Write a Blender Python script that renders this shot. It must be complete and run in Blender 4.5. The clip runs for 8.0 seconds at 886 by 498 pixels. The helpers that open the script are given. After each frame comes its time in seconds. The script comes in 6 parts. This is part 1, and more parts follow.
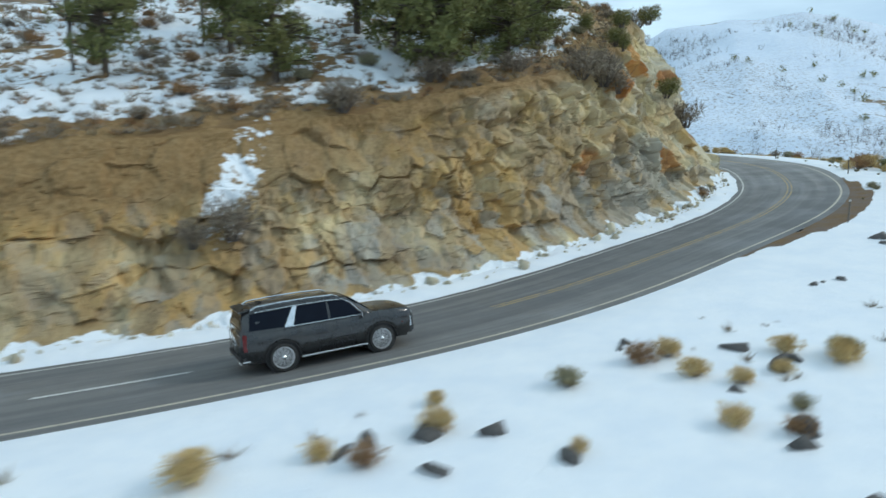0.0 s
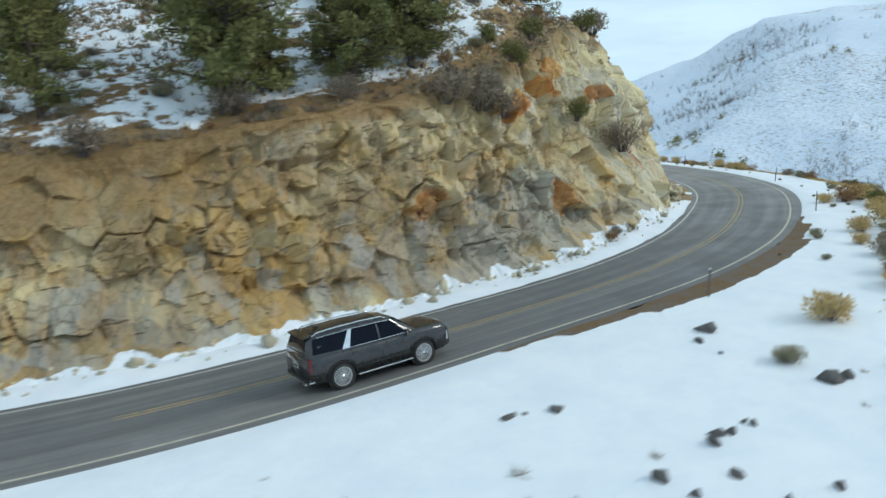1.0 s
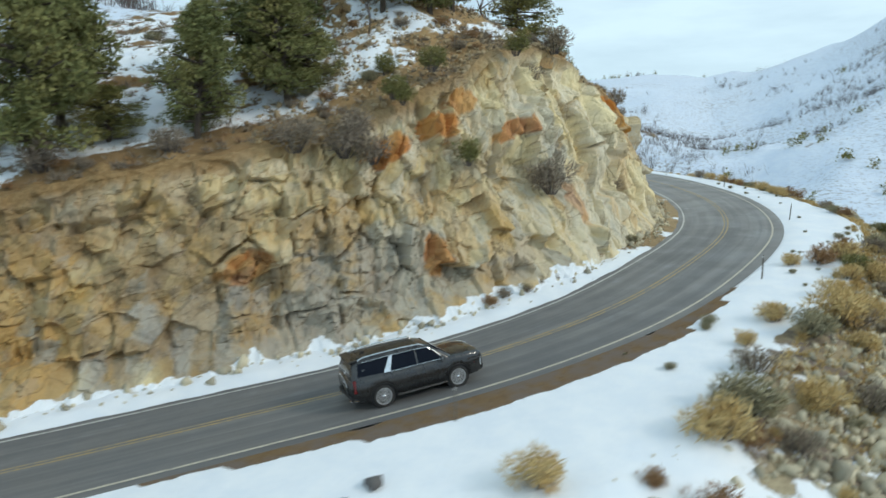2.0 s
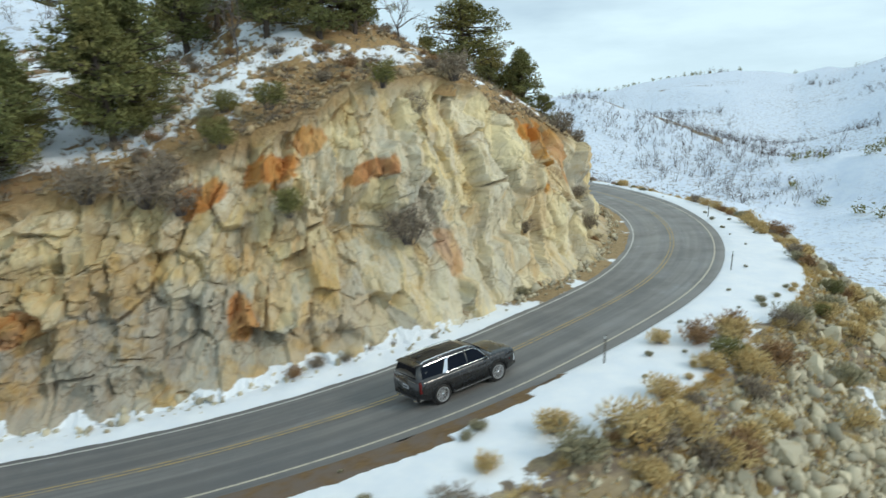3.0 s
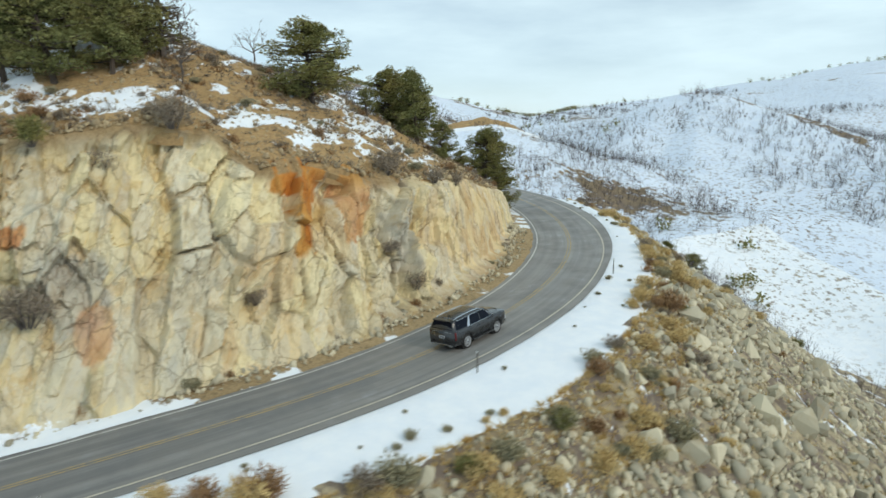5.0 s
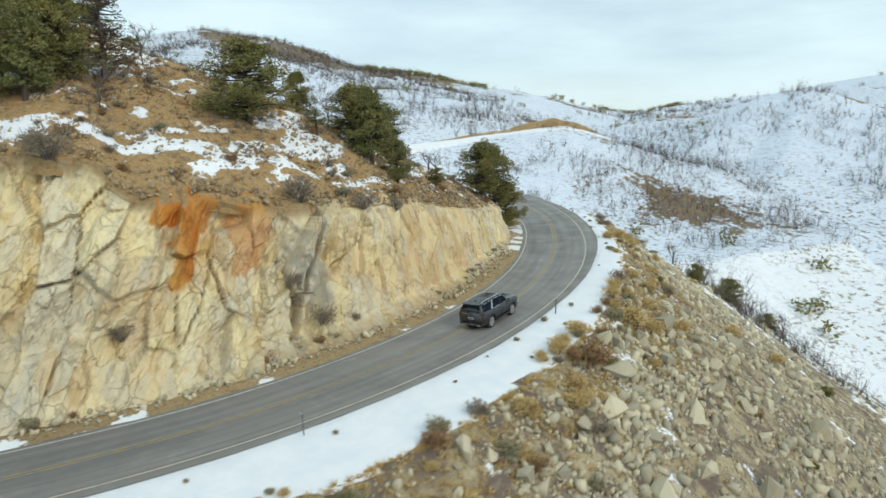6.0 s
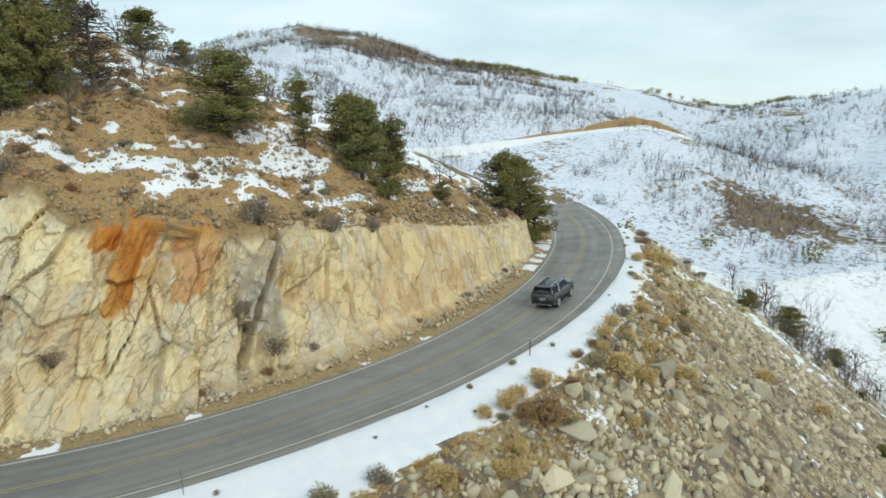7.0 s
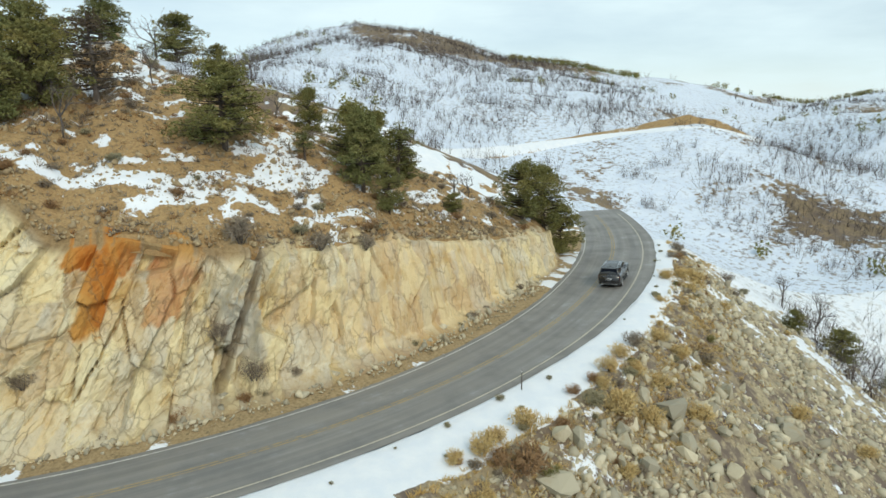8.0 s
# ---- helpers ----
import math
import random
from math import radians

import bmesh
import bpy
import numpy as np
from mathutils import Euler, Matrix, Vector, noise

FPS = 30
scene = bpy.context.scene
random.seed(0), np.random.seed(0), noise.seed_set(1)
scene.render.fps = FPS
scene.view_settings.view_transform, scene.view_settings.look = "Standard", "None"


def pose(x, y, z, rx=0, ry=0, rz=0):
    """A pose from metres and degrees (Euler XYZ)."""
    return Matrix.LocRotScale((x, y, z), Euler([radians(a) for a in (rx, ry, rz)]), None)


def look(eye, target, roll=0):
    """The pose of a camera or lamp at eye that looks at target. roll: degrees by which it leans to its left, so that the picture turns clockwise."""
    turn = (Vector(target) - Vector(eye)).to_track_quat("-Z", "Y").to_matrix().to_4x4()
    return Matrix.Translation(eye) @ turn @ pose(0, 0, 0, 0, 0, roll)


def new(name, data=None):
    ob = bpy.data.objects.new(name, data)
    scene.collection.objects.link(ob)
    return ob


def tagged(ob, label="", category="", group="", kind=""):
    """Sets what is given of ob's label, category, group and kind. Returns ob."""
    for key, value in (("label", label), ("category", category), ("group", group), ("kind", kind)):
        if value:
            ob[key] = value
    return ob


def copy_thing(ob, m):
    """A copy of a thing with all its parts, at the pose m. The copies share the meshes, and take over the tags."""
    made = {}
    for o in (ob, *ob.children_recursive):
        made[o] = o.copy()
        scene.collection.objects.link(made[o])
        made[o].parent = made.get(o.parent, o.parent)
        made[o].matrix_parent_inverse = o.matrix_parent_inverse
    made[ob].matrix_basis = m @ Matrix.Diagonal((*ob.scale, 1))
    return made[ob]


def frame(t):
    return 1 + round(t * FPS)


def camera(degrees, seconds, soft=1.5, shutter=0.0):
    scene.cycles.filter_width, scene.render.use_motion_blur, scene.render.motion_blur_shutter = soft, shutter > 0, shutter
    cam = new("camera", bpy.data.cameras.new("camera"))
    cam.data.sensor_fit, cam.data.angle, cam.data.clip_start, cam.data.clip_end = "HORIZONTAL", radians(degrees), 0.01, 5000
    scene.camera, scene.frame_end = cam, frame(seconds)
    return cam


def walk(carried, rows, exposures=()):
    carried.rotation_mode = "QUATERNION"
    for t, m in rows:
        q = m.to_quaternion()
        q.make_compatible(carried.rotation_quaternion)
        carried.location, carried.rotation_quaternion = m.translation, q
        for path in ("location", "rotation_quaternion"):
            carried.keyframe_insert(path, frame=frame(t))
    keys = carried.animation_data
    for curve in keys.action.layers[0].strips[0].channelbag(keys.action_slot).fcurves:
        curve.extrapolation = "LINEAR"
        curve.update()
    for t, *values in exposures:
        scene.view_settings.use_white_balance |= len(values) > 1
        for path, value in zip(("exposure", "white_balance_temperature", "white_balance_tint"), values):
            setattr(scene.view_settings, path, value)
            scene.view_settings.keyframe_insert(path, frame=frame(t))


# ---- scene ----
cam = camera(68.6, 8.0, soft=1.5, shutter=0.5)
# seconds, place in metres, turn in degrees
PATH = [
    (0.00, 0.00, -0.00, 0.01, 81.55, 0.17, -0.26),
    (0.25, 3.78, 1.72, 0.61, 81.38, 0.09, 1.52),
    (0.50, 7.51, 3.49, 1.19, 81.29, 0.06, 3.47),
    (0.75, 11.21, 5.29, 1.76, 81.22, 0.07, 5.64),
    (1.00, 14.90, 7.11, 2.39, 81.12, 0.10, 8.10),
    (1.25, 18.57, 8.94, 3.14, 80.91, 0.10, 10.91),
    (1.50, 22.17, 10.85, 4.03, 80.57, 0.07, 14.01),
    (1.75, 25.61, 12.93, 4.98, 80.21, -0.01, 17.07),
    (2.00, 28.83, 15.22, 5.91, 79.91, -0.12, 19.80),
    (2.25, 31.82, 17.67, 6.75, 79.71, -0.24, 22.08),
    (2.50, 34.59, 20.17, 7.47, 79.61, -0.33, 23.96),
    (2.75, 37.20, 22.63, 8.09, 79.56, -0.36, 25.62),
    (3.00, 39.75, 25.07, 8.62, 79.51, -0.32, 27.21),
    (3.25, 42.30, 27.60, 9.09, 79.43, -0.21, 28.84),
    (3.50, 44.83, 30.28, 9.54, 79.32, -0.07, 30.52),
    (3.75, 47.26, 33.08, 9.99, 79.26, 0.06, 32.25),
    (4.00, 49.56, 35.95, 10.45, 79.25, 0.13, 34.01),
    (4.25, 51.74, 38.82, 10.91, 79.22, 0.15, 35.84),
    (4.50, 53.81, 41.68, 11.37, 79.09, 0.14, 37.76),
    (4.75, 55.82, 44.57, 11.84, 78.92, 0.13, 39.74),
    (5.00, 57.80, 47.58, 12.34, 78.76, 0.15, 41.81),
    (5.25, 59.73, 50.73, 12.85, 78.64, 0.20, 44.04),
    (5.50, 61.52, 53.97, 13.35, 78.56, 0.27, 46.40),
    (5.75, 63.06, 57.19, 13.83, 78.48, 0.30, 48.85),
    (6.00, 64.25, 60.25, 14.29, 78.37, 0.29, 51.29),
    (6.25, 65.04, 63.06, 14.75, 78.20, 0.21, 53.62),
    (6.50, 65.48, 65.59, 15.19, 78.01, 0.13, 55.83),
    (6.75, 65.67, 67.91, 15.59, 77.85, 0.09, 57.93),
    (7.00, 65.72, 70.05, 15.95, 77.72, 0.13, 59.91),
    (7.25, 65.67, 71.94, 16.28, 77.60, 0.19, 61.69),
    (7.50, 65.53, 73.53, 16.58, 77.48, 0.26, 63.19),
    (7.75, 65.33, 74.75, 16.83, 77.38, 0.34, 64.39),
    (8.00, 65.04, 75.60, 17.02, 77.34, 0.44, 65.27),
]
walk(cam, [(t, pose(x, y, z, rx, ry, rz)) for t, x, y, z, rx, ry, rz in PATH],
     exposures=[(0.0, 0.0, 5800, 7), (1.5, 0.03, 6050, 8), (3.5, 0.08, 6300, 8), (4.5, 0.06, 6350, 9), (8.0, 0.10, 6650, 9)])

# ---- light: a thinly clouded winter sky and a weak, wide sun ----
SUN_ELEVATION, SUN_AZIMUTH = radians(36), radians(88)
world = bpy.data.worlds.new("sky")
scene.world = world
world.use_nodes = True
wn, wl = world.node_tree.nodes, world.node_tree.links
wn.clear()
sky = wn.new("ShaderNodeTexSky")
sky.sky_type, sky.sun_disc = "NISHITA", False
sky.sun_elevation, sky.sun_rotation = SUN_ELEVATION, SUN_AZIMUTH
sky.altitude, sky.air_density, sky.dust_density = 2000, 1.0, 1.0
sky_at = wn.new("ShaderNodeTexCoord")
sky_map = wn.new("ShaderNodeMapping")
sky_map.inputs["Scale"].default_value = (1.0, 1.0, 4.5)
cloud = wn.new("ShaderNodeTexNoise")
cloud.inputs["Scale"].default_value, cloud.inputs["Detail"].default_value, cloud.inputs["Roughness"].default_value = 2.2, 6, 0.55
cloud_ramp = wn.new("ShaderNodeMapRange")
cloud_ramp.inputs["From Min"].default_value, cloud_ramp.inputs["From Max"].default_value = 0.34, 0.62
cloud_ramp.inputs["To Min"].default_value, cloud_ramp.inputs["To Max"].default_value = 0.55, 0.97
cloud_mix = wn.new("ShaderNodeMix")
cloud_mix.data_type = "RGBA"
cloud_mix.inputs["B"].default_value = (8.8, 10.9, 11.6, 1)
sky_back = wn.new("ShaderNodeBackground")
sky_back.inputs["Strength"].default_value = 0.085
sky_out = wn.new("ShaderNodeOutputWorld")
wl.new(sky_at.outputs["Generated"], sky_map.inputs["Vector"])
wl.new(sky_map.outputs["Vector"], cloud.inputs["Vector"])
wl.new(cloud.outputs["Fac"], cloud_ramp.inputs["Value"])
wl.new(cloud_ramp.outputs["Result"], cloud_mix.inputs["Factor"])
wl.new(sky.outputs["Color"], cloud_mix.inputs["A"])
wl.new(cloud_mix.outputs["Result"], sky_back.inputs["Color"])
wl.new(sky_back.outputs["Background"], sky_out.inputs["Surface"])
sun = new("sun", bpy.data.lights.new("sun", "SUN"))
sun.data.energy, sun.data.angle, sun.data.color = 1.35, radians(14), (1.0, 0.90, 0.74)
sun_way = Vector((math.sin(SUN_AZIMUTH) * math.cos(SUN_ELEVATION), math.cos(SUN_AZIMUTH) * math.cos(SUN_ELEVATION), math.sin(SUN_ELEVATION)))
sun.matrix_world = look(sun_way * 300, (0, 0, 0))

# ---- materials ----
class Mat:
    """A node material with short ways to add nodes."""

    def __init__(self, name, rough=0.8, metal=0.0, spec=0.5):
        self.m = bpy.data.materials.new(name)
        self.m.use_nodes = True
        self.n, self.l = self.m.node_tree.nodes, self.m.node_tree.links
        self.b = self.n["Principled BSDF"]
        self.b.inputs["Roughness"].default_value = rough
        self.b.inputs["Metallic"].default_value = metal
        self.b.inputs["Specular IOR Level"].default_value = spec
        self.where = None

    def place(self):
        if self.where is None:
            self.where = self.n.new("ShaderNodeTexCoord").outputs["Object"]
        return self.where

    def stretch(self, sx, sy, sz, turn=(0, 0, 0)):
        mp = self.n.new("ShaderNodeMapping")
        mp.inputs["Scale"].default_value = (sx, sy, sz)
        mp.inputs["Rotation"].default_value = turn
        self.l.new(self.place(), mp.inputs["Vector"])
        return mp.outputs["Vector"]

    def noise(self, scale, detail=5, rough=0.6, at=None):
        t = self.n.new("ShaderNodeTexNoise")
        t.inputs["Scale"].default_value, t.inputs["Detail"].default_value, t.inputs["Roughness"].default_value = scale, detail, rough
        self.l.new(at or self.place(), t.inputs["Vector"])
        return t.outputs["Fac"]

    def cells(self, scale, feature="F1", out="Distance", at=None):
        t = self.n.new("ShaderNodeTexVoronoi")
        t.feature = feature
        t.inputs["Scale"].default_value = scale
        self.l.new(at or self.place(), t.inputs["Vector"])
        return t.outputs[out]

    def attr(self, name):
        a = self.n.new("ShaderNodeAttribute")
        a.attribute_name = name
        return a.outputs["Fac"]

    def span(self, v, a, b, lo=0.0, hi=1.0):
        r = self.n.new("ShaderNodeMapRange")
        r.interpolation_type = "SMOOTHSTEP"
        for k, x in (("From Min", a), ("From Max", b), ("To Min", lo), ("To Max", hi)):
            r.inputs[k].default_value = x
        self.l.new(v, r.inputs["Value"])
        return r.outputs["Result"]

    def calc(self, op, a, b=0.0):
        c = self.n.new("ShaderNodeMath")
        c.operation = op
        for i, x in enumerate((a, b)):
            if isinstance(x, (int, float)):
                c.inputs[i].default_value = x
            else:
                self.l.new(x, c.inputs[i])
        return c.outputs["Value"]

    def mix(self, f, a, b):
        x = self.n.new("ShaderNodeMix")
        x.data_type = "RGBA"
        for k, v in (("Factor", f), ("A", a), ("B", b)):
            if isinstance(v, tuple):
                x.inputs[k].default_value = (*v, 1) if len(v) == 3 else v
            elif isinstance(v, (int, float)):
                x.inputs[k].default_value = v
            else:
                self.l.new(v, x.inputs[k])
        return x.outputs["Result"]

    def colour(self, c):
        if isinstance(c, tuple):
            self.b.inputs["Base Color"].default_value = (*c, 1)
        else:
            self.l.new(c, self.b.inputs["Base Color"])
        return self

    def rough(self, v):
        self.l.new(v, self.b.inputs["Roughness"])
        return self

    def bump(self, v, strength=0.5, distance=0.05):
        u = self.n.new("ShaderNodeBump")
        u.inputs["Strength"].default_value, u.inputs["Distance"].default_value = strength, distance
        self.l.new(v, u.inputs["Height"])
        self.l.new(u.outputs["Normal"], self.b.inputs["Normal"])
        return self

    def per_object(self):
        return self.n.new("ShaderNodeObjectInfo").outputs["Random"]

    def per_island(self):
        return self.n.new("ShaderNodeNewGeometry").outputs["Random Per Island"]


SNOW = (0.80, 0.83, 0.86)


def rock_material():
    m = Mat("cliff_rock", 0.9, spec=0.2)
    up = m.stretch(1, 1, 0.3)
    mid = m.noise(0.5, 6, 0.62, up)
    streak = m.noise(1.5, 6, 0.65, m.stretch(1, 1, 0.16))
    fine = m.noise(4.5, 8, 0.72)
    tint = m.attr("tint")
    c = m.mix(m.span(tint, 0.15, 0.85), (0.76, 0.65, 0.39), (0.61, 0.45, 0.20))
    c = m.mix(m.span(tint, 0.62, 0.80), c, m.mix(mid, (0.48, 0.31, 0.12), (0.36, 0.26, 0.14)))
    c = m.mix(m.calc("MULTIPLY", m.span(mid, 0.46, 0.66), 0.7), c, (0.63, 0.54, 0.35))
    c = m.mix(m.calc("MULTIPLY", m.attr("pale"), m.span(fine, 0.25, 0.6, 0.4, 0.9)), c, (0.68, 0.63, 0.49))
    c = m.mix(m.calc("MULTIPLY", m.attr("age"), 0.92), c, m.mix(m.span(fine, 0.3, 0.7), (0.165, 0.098, 0.040), (0.30, 0.205, 0.10)))
    c = m.mix(m.calc("MULTIPLY", m.attr("ochre"), 0.58), c, m.mix(mid, (0.62, 0.40, 0.13), (0.50, 0.30, 0.10)))
    c = m.mix(m.calc("MULTIPLY", m.attr("grey"), 0.6), c, m.mix(m.span(mid, 0.35, 0.65), (0.44, 0.44, 0.40), (0.30, 0.31, 0.31)))
    c = m.mix(m.calc("MULTIPLY", m.span(m.noise(0.28, 5, 0.65), 0.54, 0.70), 0.7), c, (0.50, 0.32, 0.10))
    c = m.mix(m.calc("MULTIPLY", m.span(streak, 0.52, 0.72), 0.45), c, (0.33, 0.22, 0.10))
    soil = m.mix(m.span(fine, 0.35, 0.65), (0.20, 0.122, 0.050), (0.31, 0.205, 0.095))
    c = m.mix(m.attr("soil"), c, soil)
    c = m.mix(m.attr("rust"), c, m.mix(m.span(mid, 0.35, 0.65), (0.44, 0.15, 0.025), (0.52, 0.27, 0.07)))
    c = m.mix(m.calc("MULTIPLY", m.span(fine, 0.52, 0.75), 0.22), c, (0.20, 0.16, 0.10))
    # joints and the cleft: shade in their depth is painted as dark brown
    c = m.mix(m.calc("MULTIPLY", m.attr("crack_shade"), 0.72), c, (0.13, 0.09, 0.05))
    # thin fractures, gathered in patches
    bent = m.n.new("ShaderNodeVectorMath")
    bent.operation = "MULTIPLY_ADD"
    shift = m.n.new("ShaderNodeTexNoise")
    shift.inputs["Scale"].default_value, shift.inputs["Detail"].default_value = 0.8, 4
    m.l.new(m.place(), shift.inputs["Vector"])
    m.l.new(shift.outputs["Color"], bent.inputs[0])
    bent.inputs[1].default_value = (0.9, 0.9, 0.9)
    m.l.new(m.stretch(1, 1, 0.36), bent.inputs[2])
    split = m.calc("MULTIPLY", m.span(m.cells(0.85, "DISTANCE_TO_EDGE", "Distance", bent.outputs[0]), 0.004, 0.045, 1, 0), m.span(m.noise(0.35, 3, 0.5), 0.42, 0.56))
    chips = m.calc("MULTIPLY", m.span(m.cells(2.3, "DISTANCE_TO_EDGE", "Distance", bent.outputs[0]), 0.01, 0.07, 1, 0), m.span(m.noise(0.5, 3, 0.5), 0.48, 0.60))
    lines = m.calc("MAXIMUM", split, m.calc("MULTIPLY", chips, 0.6))
    c = m.mix(m.calc("MULTIPLY", lines, m.calc("SUBTRACT", 0.42, m.calc("MULTIPLY", m.attr("soil"), 0.4))), c, (0.15, 0.105, 0.06))
    snow = m.span(m.calc("ADD", m.attr("cover"), m.calc("MULTIPLY", m.calc("SUBTRACT", m.noise(2.6, 5, 0.65), 0.5), 1.3)), 0.46, 0.56)
    c = m.mix(snow, c, SNOW)
    m.colour(c)
    h = m.calc("ADD", m.calc("MULTIPLY", fine, 0.4), m.calc("SUBTRACT", m.calc("ADD", streak, mid), m.calc("MULTIPLY", lines, 0.5)))
    return m.bump(h, 0.6, 0.13).m


def hill_material(name, soil_a, soil_b, scale=1.0, snow_a=(0.76, 0.80, 0.85), snow_b=(0.84, 0.86, 0.88), low_brush=False):
    """Bare soil and gravel under broken snow; the snow's share comes with the mesh."""
    m = Mat(name, 0.9, spec=0.2)
    fine = m.noise(5.0 * scale, 8, 0.7)
    mid = m.noise(0.7 * scale, 6, 0.65)
    spots = m.noise(1.9 * scale, 5, 0.7)
    soil = m.mix(m.span(fine, 0.36, 0.66), soil_a, soil_b)
    soil = m.mix(m.calc("MULTIPLY", m.span(spots, 0.52, 0.66), 0.7), soil, (0.13, 0.105, 0.06))
    soil = m.mix(m.attr("mud"), soil, m.mix(m.span(fine, 0.3, 0.7), (0.105, 0.062, 0.030), (0.185, 0.112, 0.052)))
    edge = m.calc("ADD", m.attr("cover"), m.calc("MULTIPLY", m.calc("SUBTRACT", m.calc("ADD", m.calc("MULTIPLY", mid, 0.6), m.calc("MULTIPLY", spots, 0.4)), 0.5), 1.5))
    snow = m.span(edge, 0.46, 0.54)
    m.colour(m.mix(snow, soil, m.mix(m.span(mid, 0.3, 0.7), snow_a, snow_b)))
    if low_brush:
        snow = m.calc("MULTIPLY", snow, m.calc("SUBTRACT", 1.0, m.calc("MULTIPLY", m.attr("brush"), m.span(m.noise(0.8, 3, 0.75, m.stretch(1, 1, 2.0)), 0.53, 0.62))))
        m.colour(m.mix(snow, m.mix(m.span(mid, 0.4, 0.6), soil, (0.16, 0.125, 0.10)), m.mix(m.span(mid, 0.3, 0.7), snow_a, snow_b)))
    m.rough(m.span(snow, 0, 1, 0.95, 0.55))
    return m.bump(m.calc("ADD", m.calc("MULTIPLY", fine, 0.5), m.calc("ADD", spots, m.calc("MULTIPLY", snow, 0.6))), 0.5, 0.10).m


def asphalt_material():
    m = Mat("asphalt", 0.75, spec=0.4)
    fine = m.noise(60, 4, 0.7)
    worn = m.noise(0.35, 4, 0.6)
    # across and along: metres from the inner line, metres down the road
    lanes = m.n.new("ShaderNodeCombineXYZ")
    m.l.new(m.calc("MULTIPLY", m.attr("across"), 1.6), lanes.inputs[0])
    m.l.new(m.calc("MULTIPLY", m.attr("down"), 0.045), lanes.inputs[1])
    streak = m.noise(1.0, 5, 0.62, lanes.outputs[0])
    lane = m.attr("track")
    c = m.mix(m.span(fine, 0.3, 0.7), (0.205, 0.200, 0.189), (0.270, 0.261, 0.245))
    c = m.mix(m.calc("MULTIPLY", lane, 0.55), c, (0.265, 0.250, 0.225))
    c = m.mix(m.calc("MULTIPLY", m.span(streak, 0.36, 0.60, 1, 0), 0.40), c, (0.140, 0.139, 0.138))
    c = m.mix(m.calc("MULTIPLY", m.span(streak, 0.54, 0.72), 0.4), c, (0.33, 0.32, 0.30))
    salt = m.calc("MULTIPLY", m.span(m.noise(0.5, 6, 0.7), 0.54, 0.72), m.span(streak, 0.4, 0.6))
    c = m.mix(m.calc("MULTIPLY", salt, 0.6), c, (0.36, 0.37, 0.38))
    c = m.mix(m.calc("MULTIPLY", m.span(worn, 0.48, 0.68), 0.25), c, (0.12, 0.122, 0.125))
    damp = m.calc("MULTIPLY", m.attr("damp"), m.span(streak, 0.3, 0.7, 1.0, 0.55))
    c = m.mix(damp, c, m.mix(m.span(fine, 0.3, 0.7), (0.088, 0.090, 0.094), (0.125, 0.126, 0.128)))
    m.colour(c).rough(m.span(worn, 0.3, 0.7, 0.55, 0.85))
    return m.bump(fine, 0.25, 0.01).m


def paint_material(name, c, worn):
    m = Mat(name, 0.7)
    n = m.noise(3.0, 6, 0.7)
    m.colour(m.mix(m.span(n, worn - 0.12, worn + 0.12), c, (0.20, 0.195, 0.183)))
    return m.m


def plain_material(name, c, c2=None, scale=8.0, rough=0.8, metal=0.0, spec=0.5, bump=0.0, random_by=""):
    m = Mat(name, rough, metal, spec)
    n = m.noise(scale, 5, 0.65)
    col = m.mix(m.span(n, 0.3, 0.7), c, c2 or tuple(x * 0.7 for x in c))
    if random_by:
        r = m.per_object() if random_by == "object" else m.per_island()
        col = m.mix(m.calc("MULTIPLY", r, 0.5), col, tuple(x * 0.55 for x in (c2 or c)))
    m.colour(col)
    if bump:
        m.bump(n, bump, 0.03)
    return m.m


ROCK = rock_material()
HILL = hill_material("hillside_soil_and_snow", (0.46, 0.31, 0.145), (0.31, 0.20, 0.095))
# far snow is bluer and darker: skylit shade put into its base colour
FAR_HILL = hill_material("far_hill_blue_shaded_snow", (0.30, 0.22, 0.13), (0.19, 0.15, 0.10), 0.42, (0.62, 0.69, 0.80), (0.71, 0.77, 0.85), True)
BANK = hill_material("embankment_gravel", (0.46, 0.385, 0.25), (0.31, 0.255, 0.16), low_brush=True)
VERGE = hill_material("verge_snow_and_dirt", (0.42, 0.31, 0.17), (0.27, 0.195, 0.105))
ASPHALT = asphalt_material()
WHITE_PAINT = paint_material("worn_white_line", (0.56, 0.55, 0.51), 0.62)
DASH_PAINT = paint_material("white_dash_line", (0.62, 0.61, 0.58), 0.62)
TAN_PAINT = paint_material("soiled_edge_line", (0.52, 0.47, 0.37), 0.62)
YELLOW_PAINT = paint_material("worn_yellow_line", (0.40, 0.29, 0.12), 0.54)
BARK = plain_material("bark", (0.10, 0.075, 0.055), (0.055, 0.042, 0.033), 14, 0.95, bump=0.6)
DEAD_WOOD = plain_material("grey_dead_wood", (0.135, 0.115, 0.10), (0.075, 0.062, 0.055), 12, 0.95, bump=0.4)


def needle_material(name, a, b, c):
    m = Mat(name, 0.75, spec=0.2)
    col = m.mix(m.per_island(), a, b)
    col = m.mix(m.span(m.noise(0.9, 4, 0.6), 0.42, 0.68), col, c)
    col = m.mix(m.calc("MULTIPLY", m.per_object(), 0.35), col, b)
    m.b.inputs["Subsurface Weight"].default_value = 0.0
    return m.colour(col).m


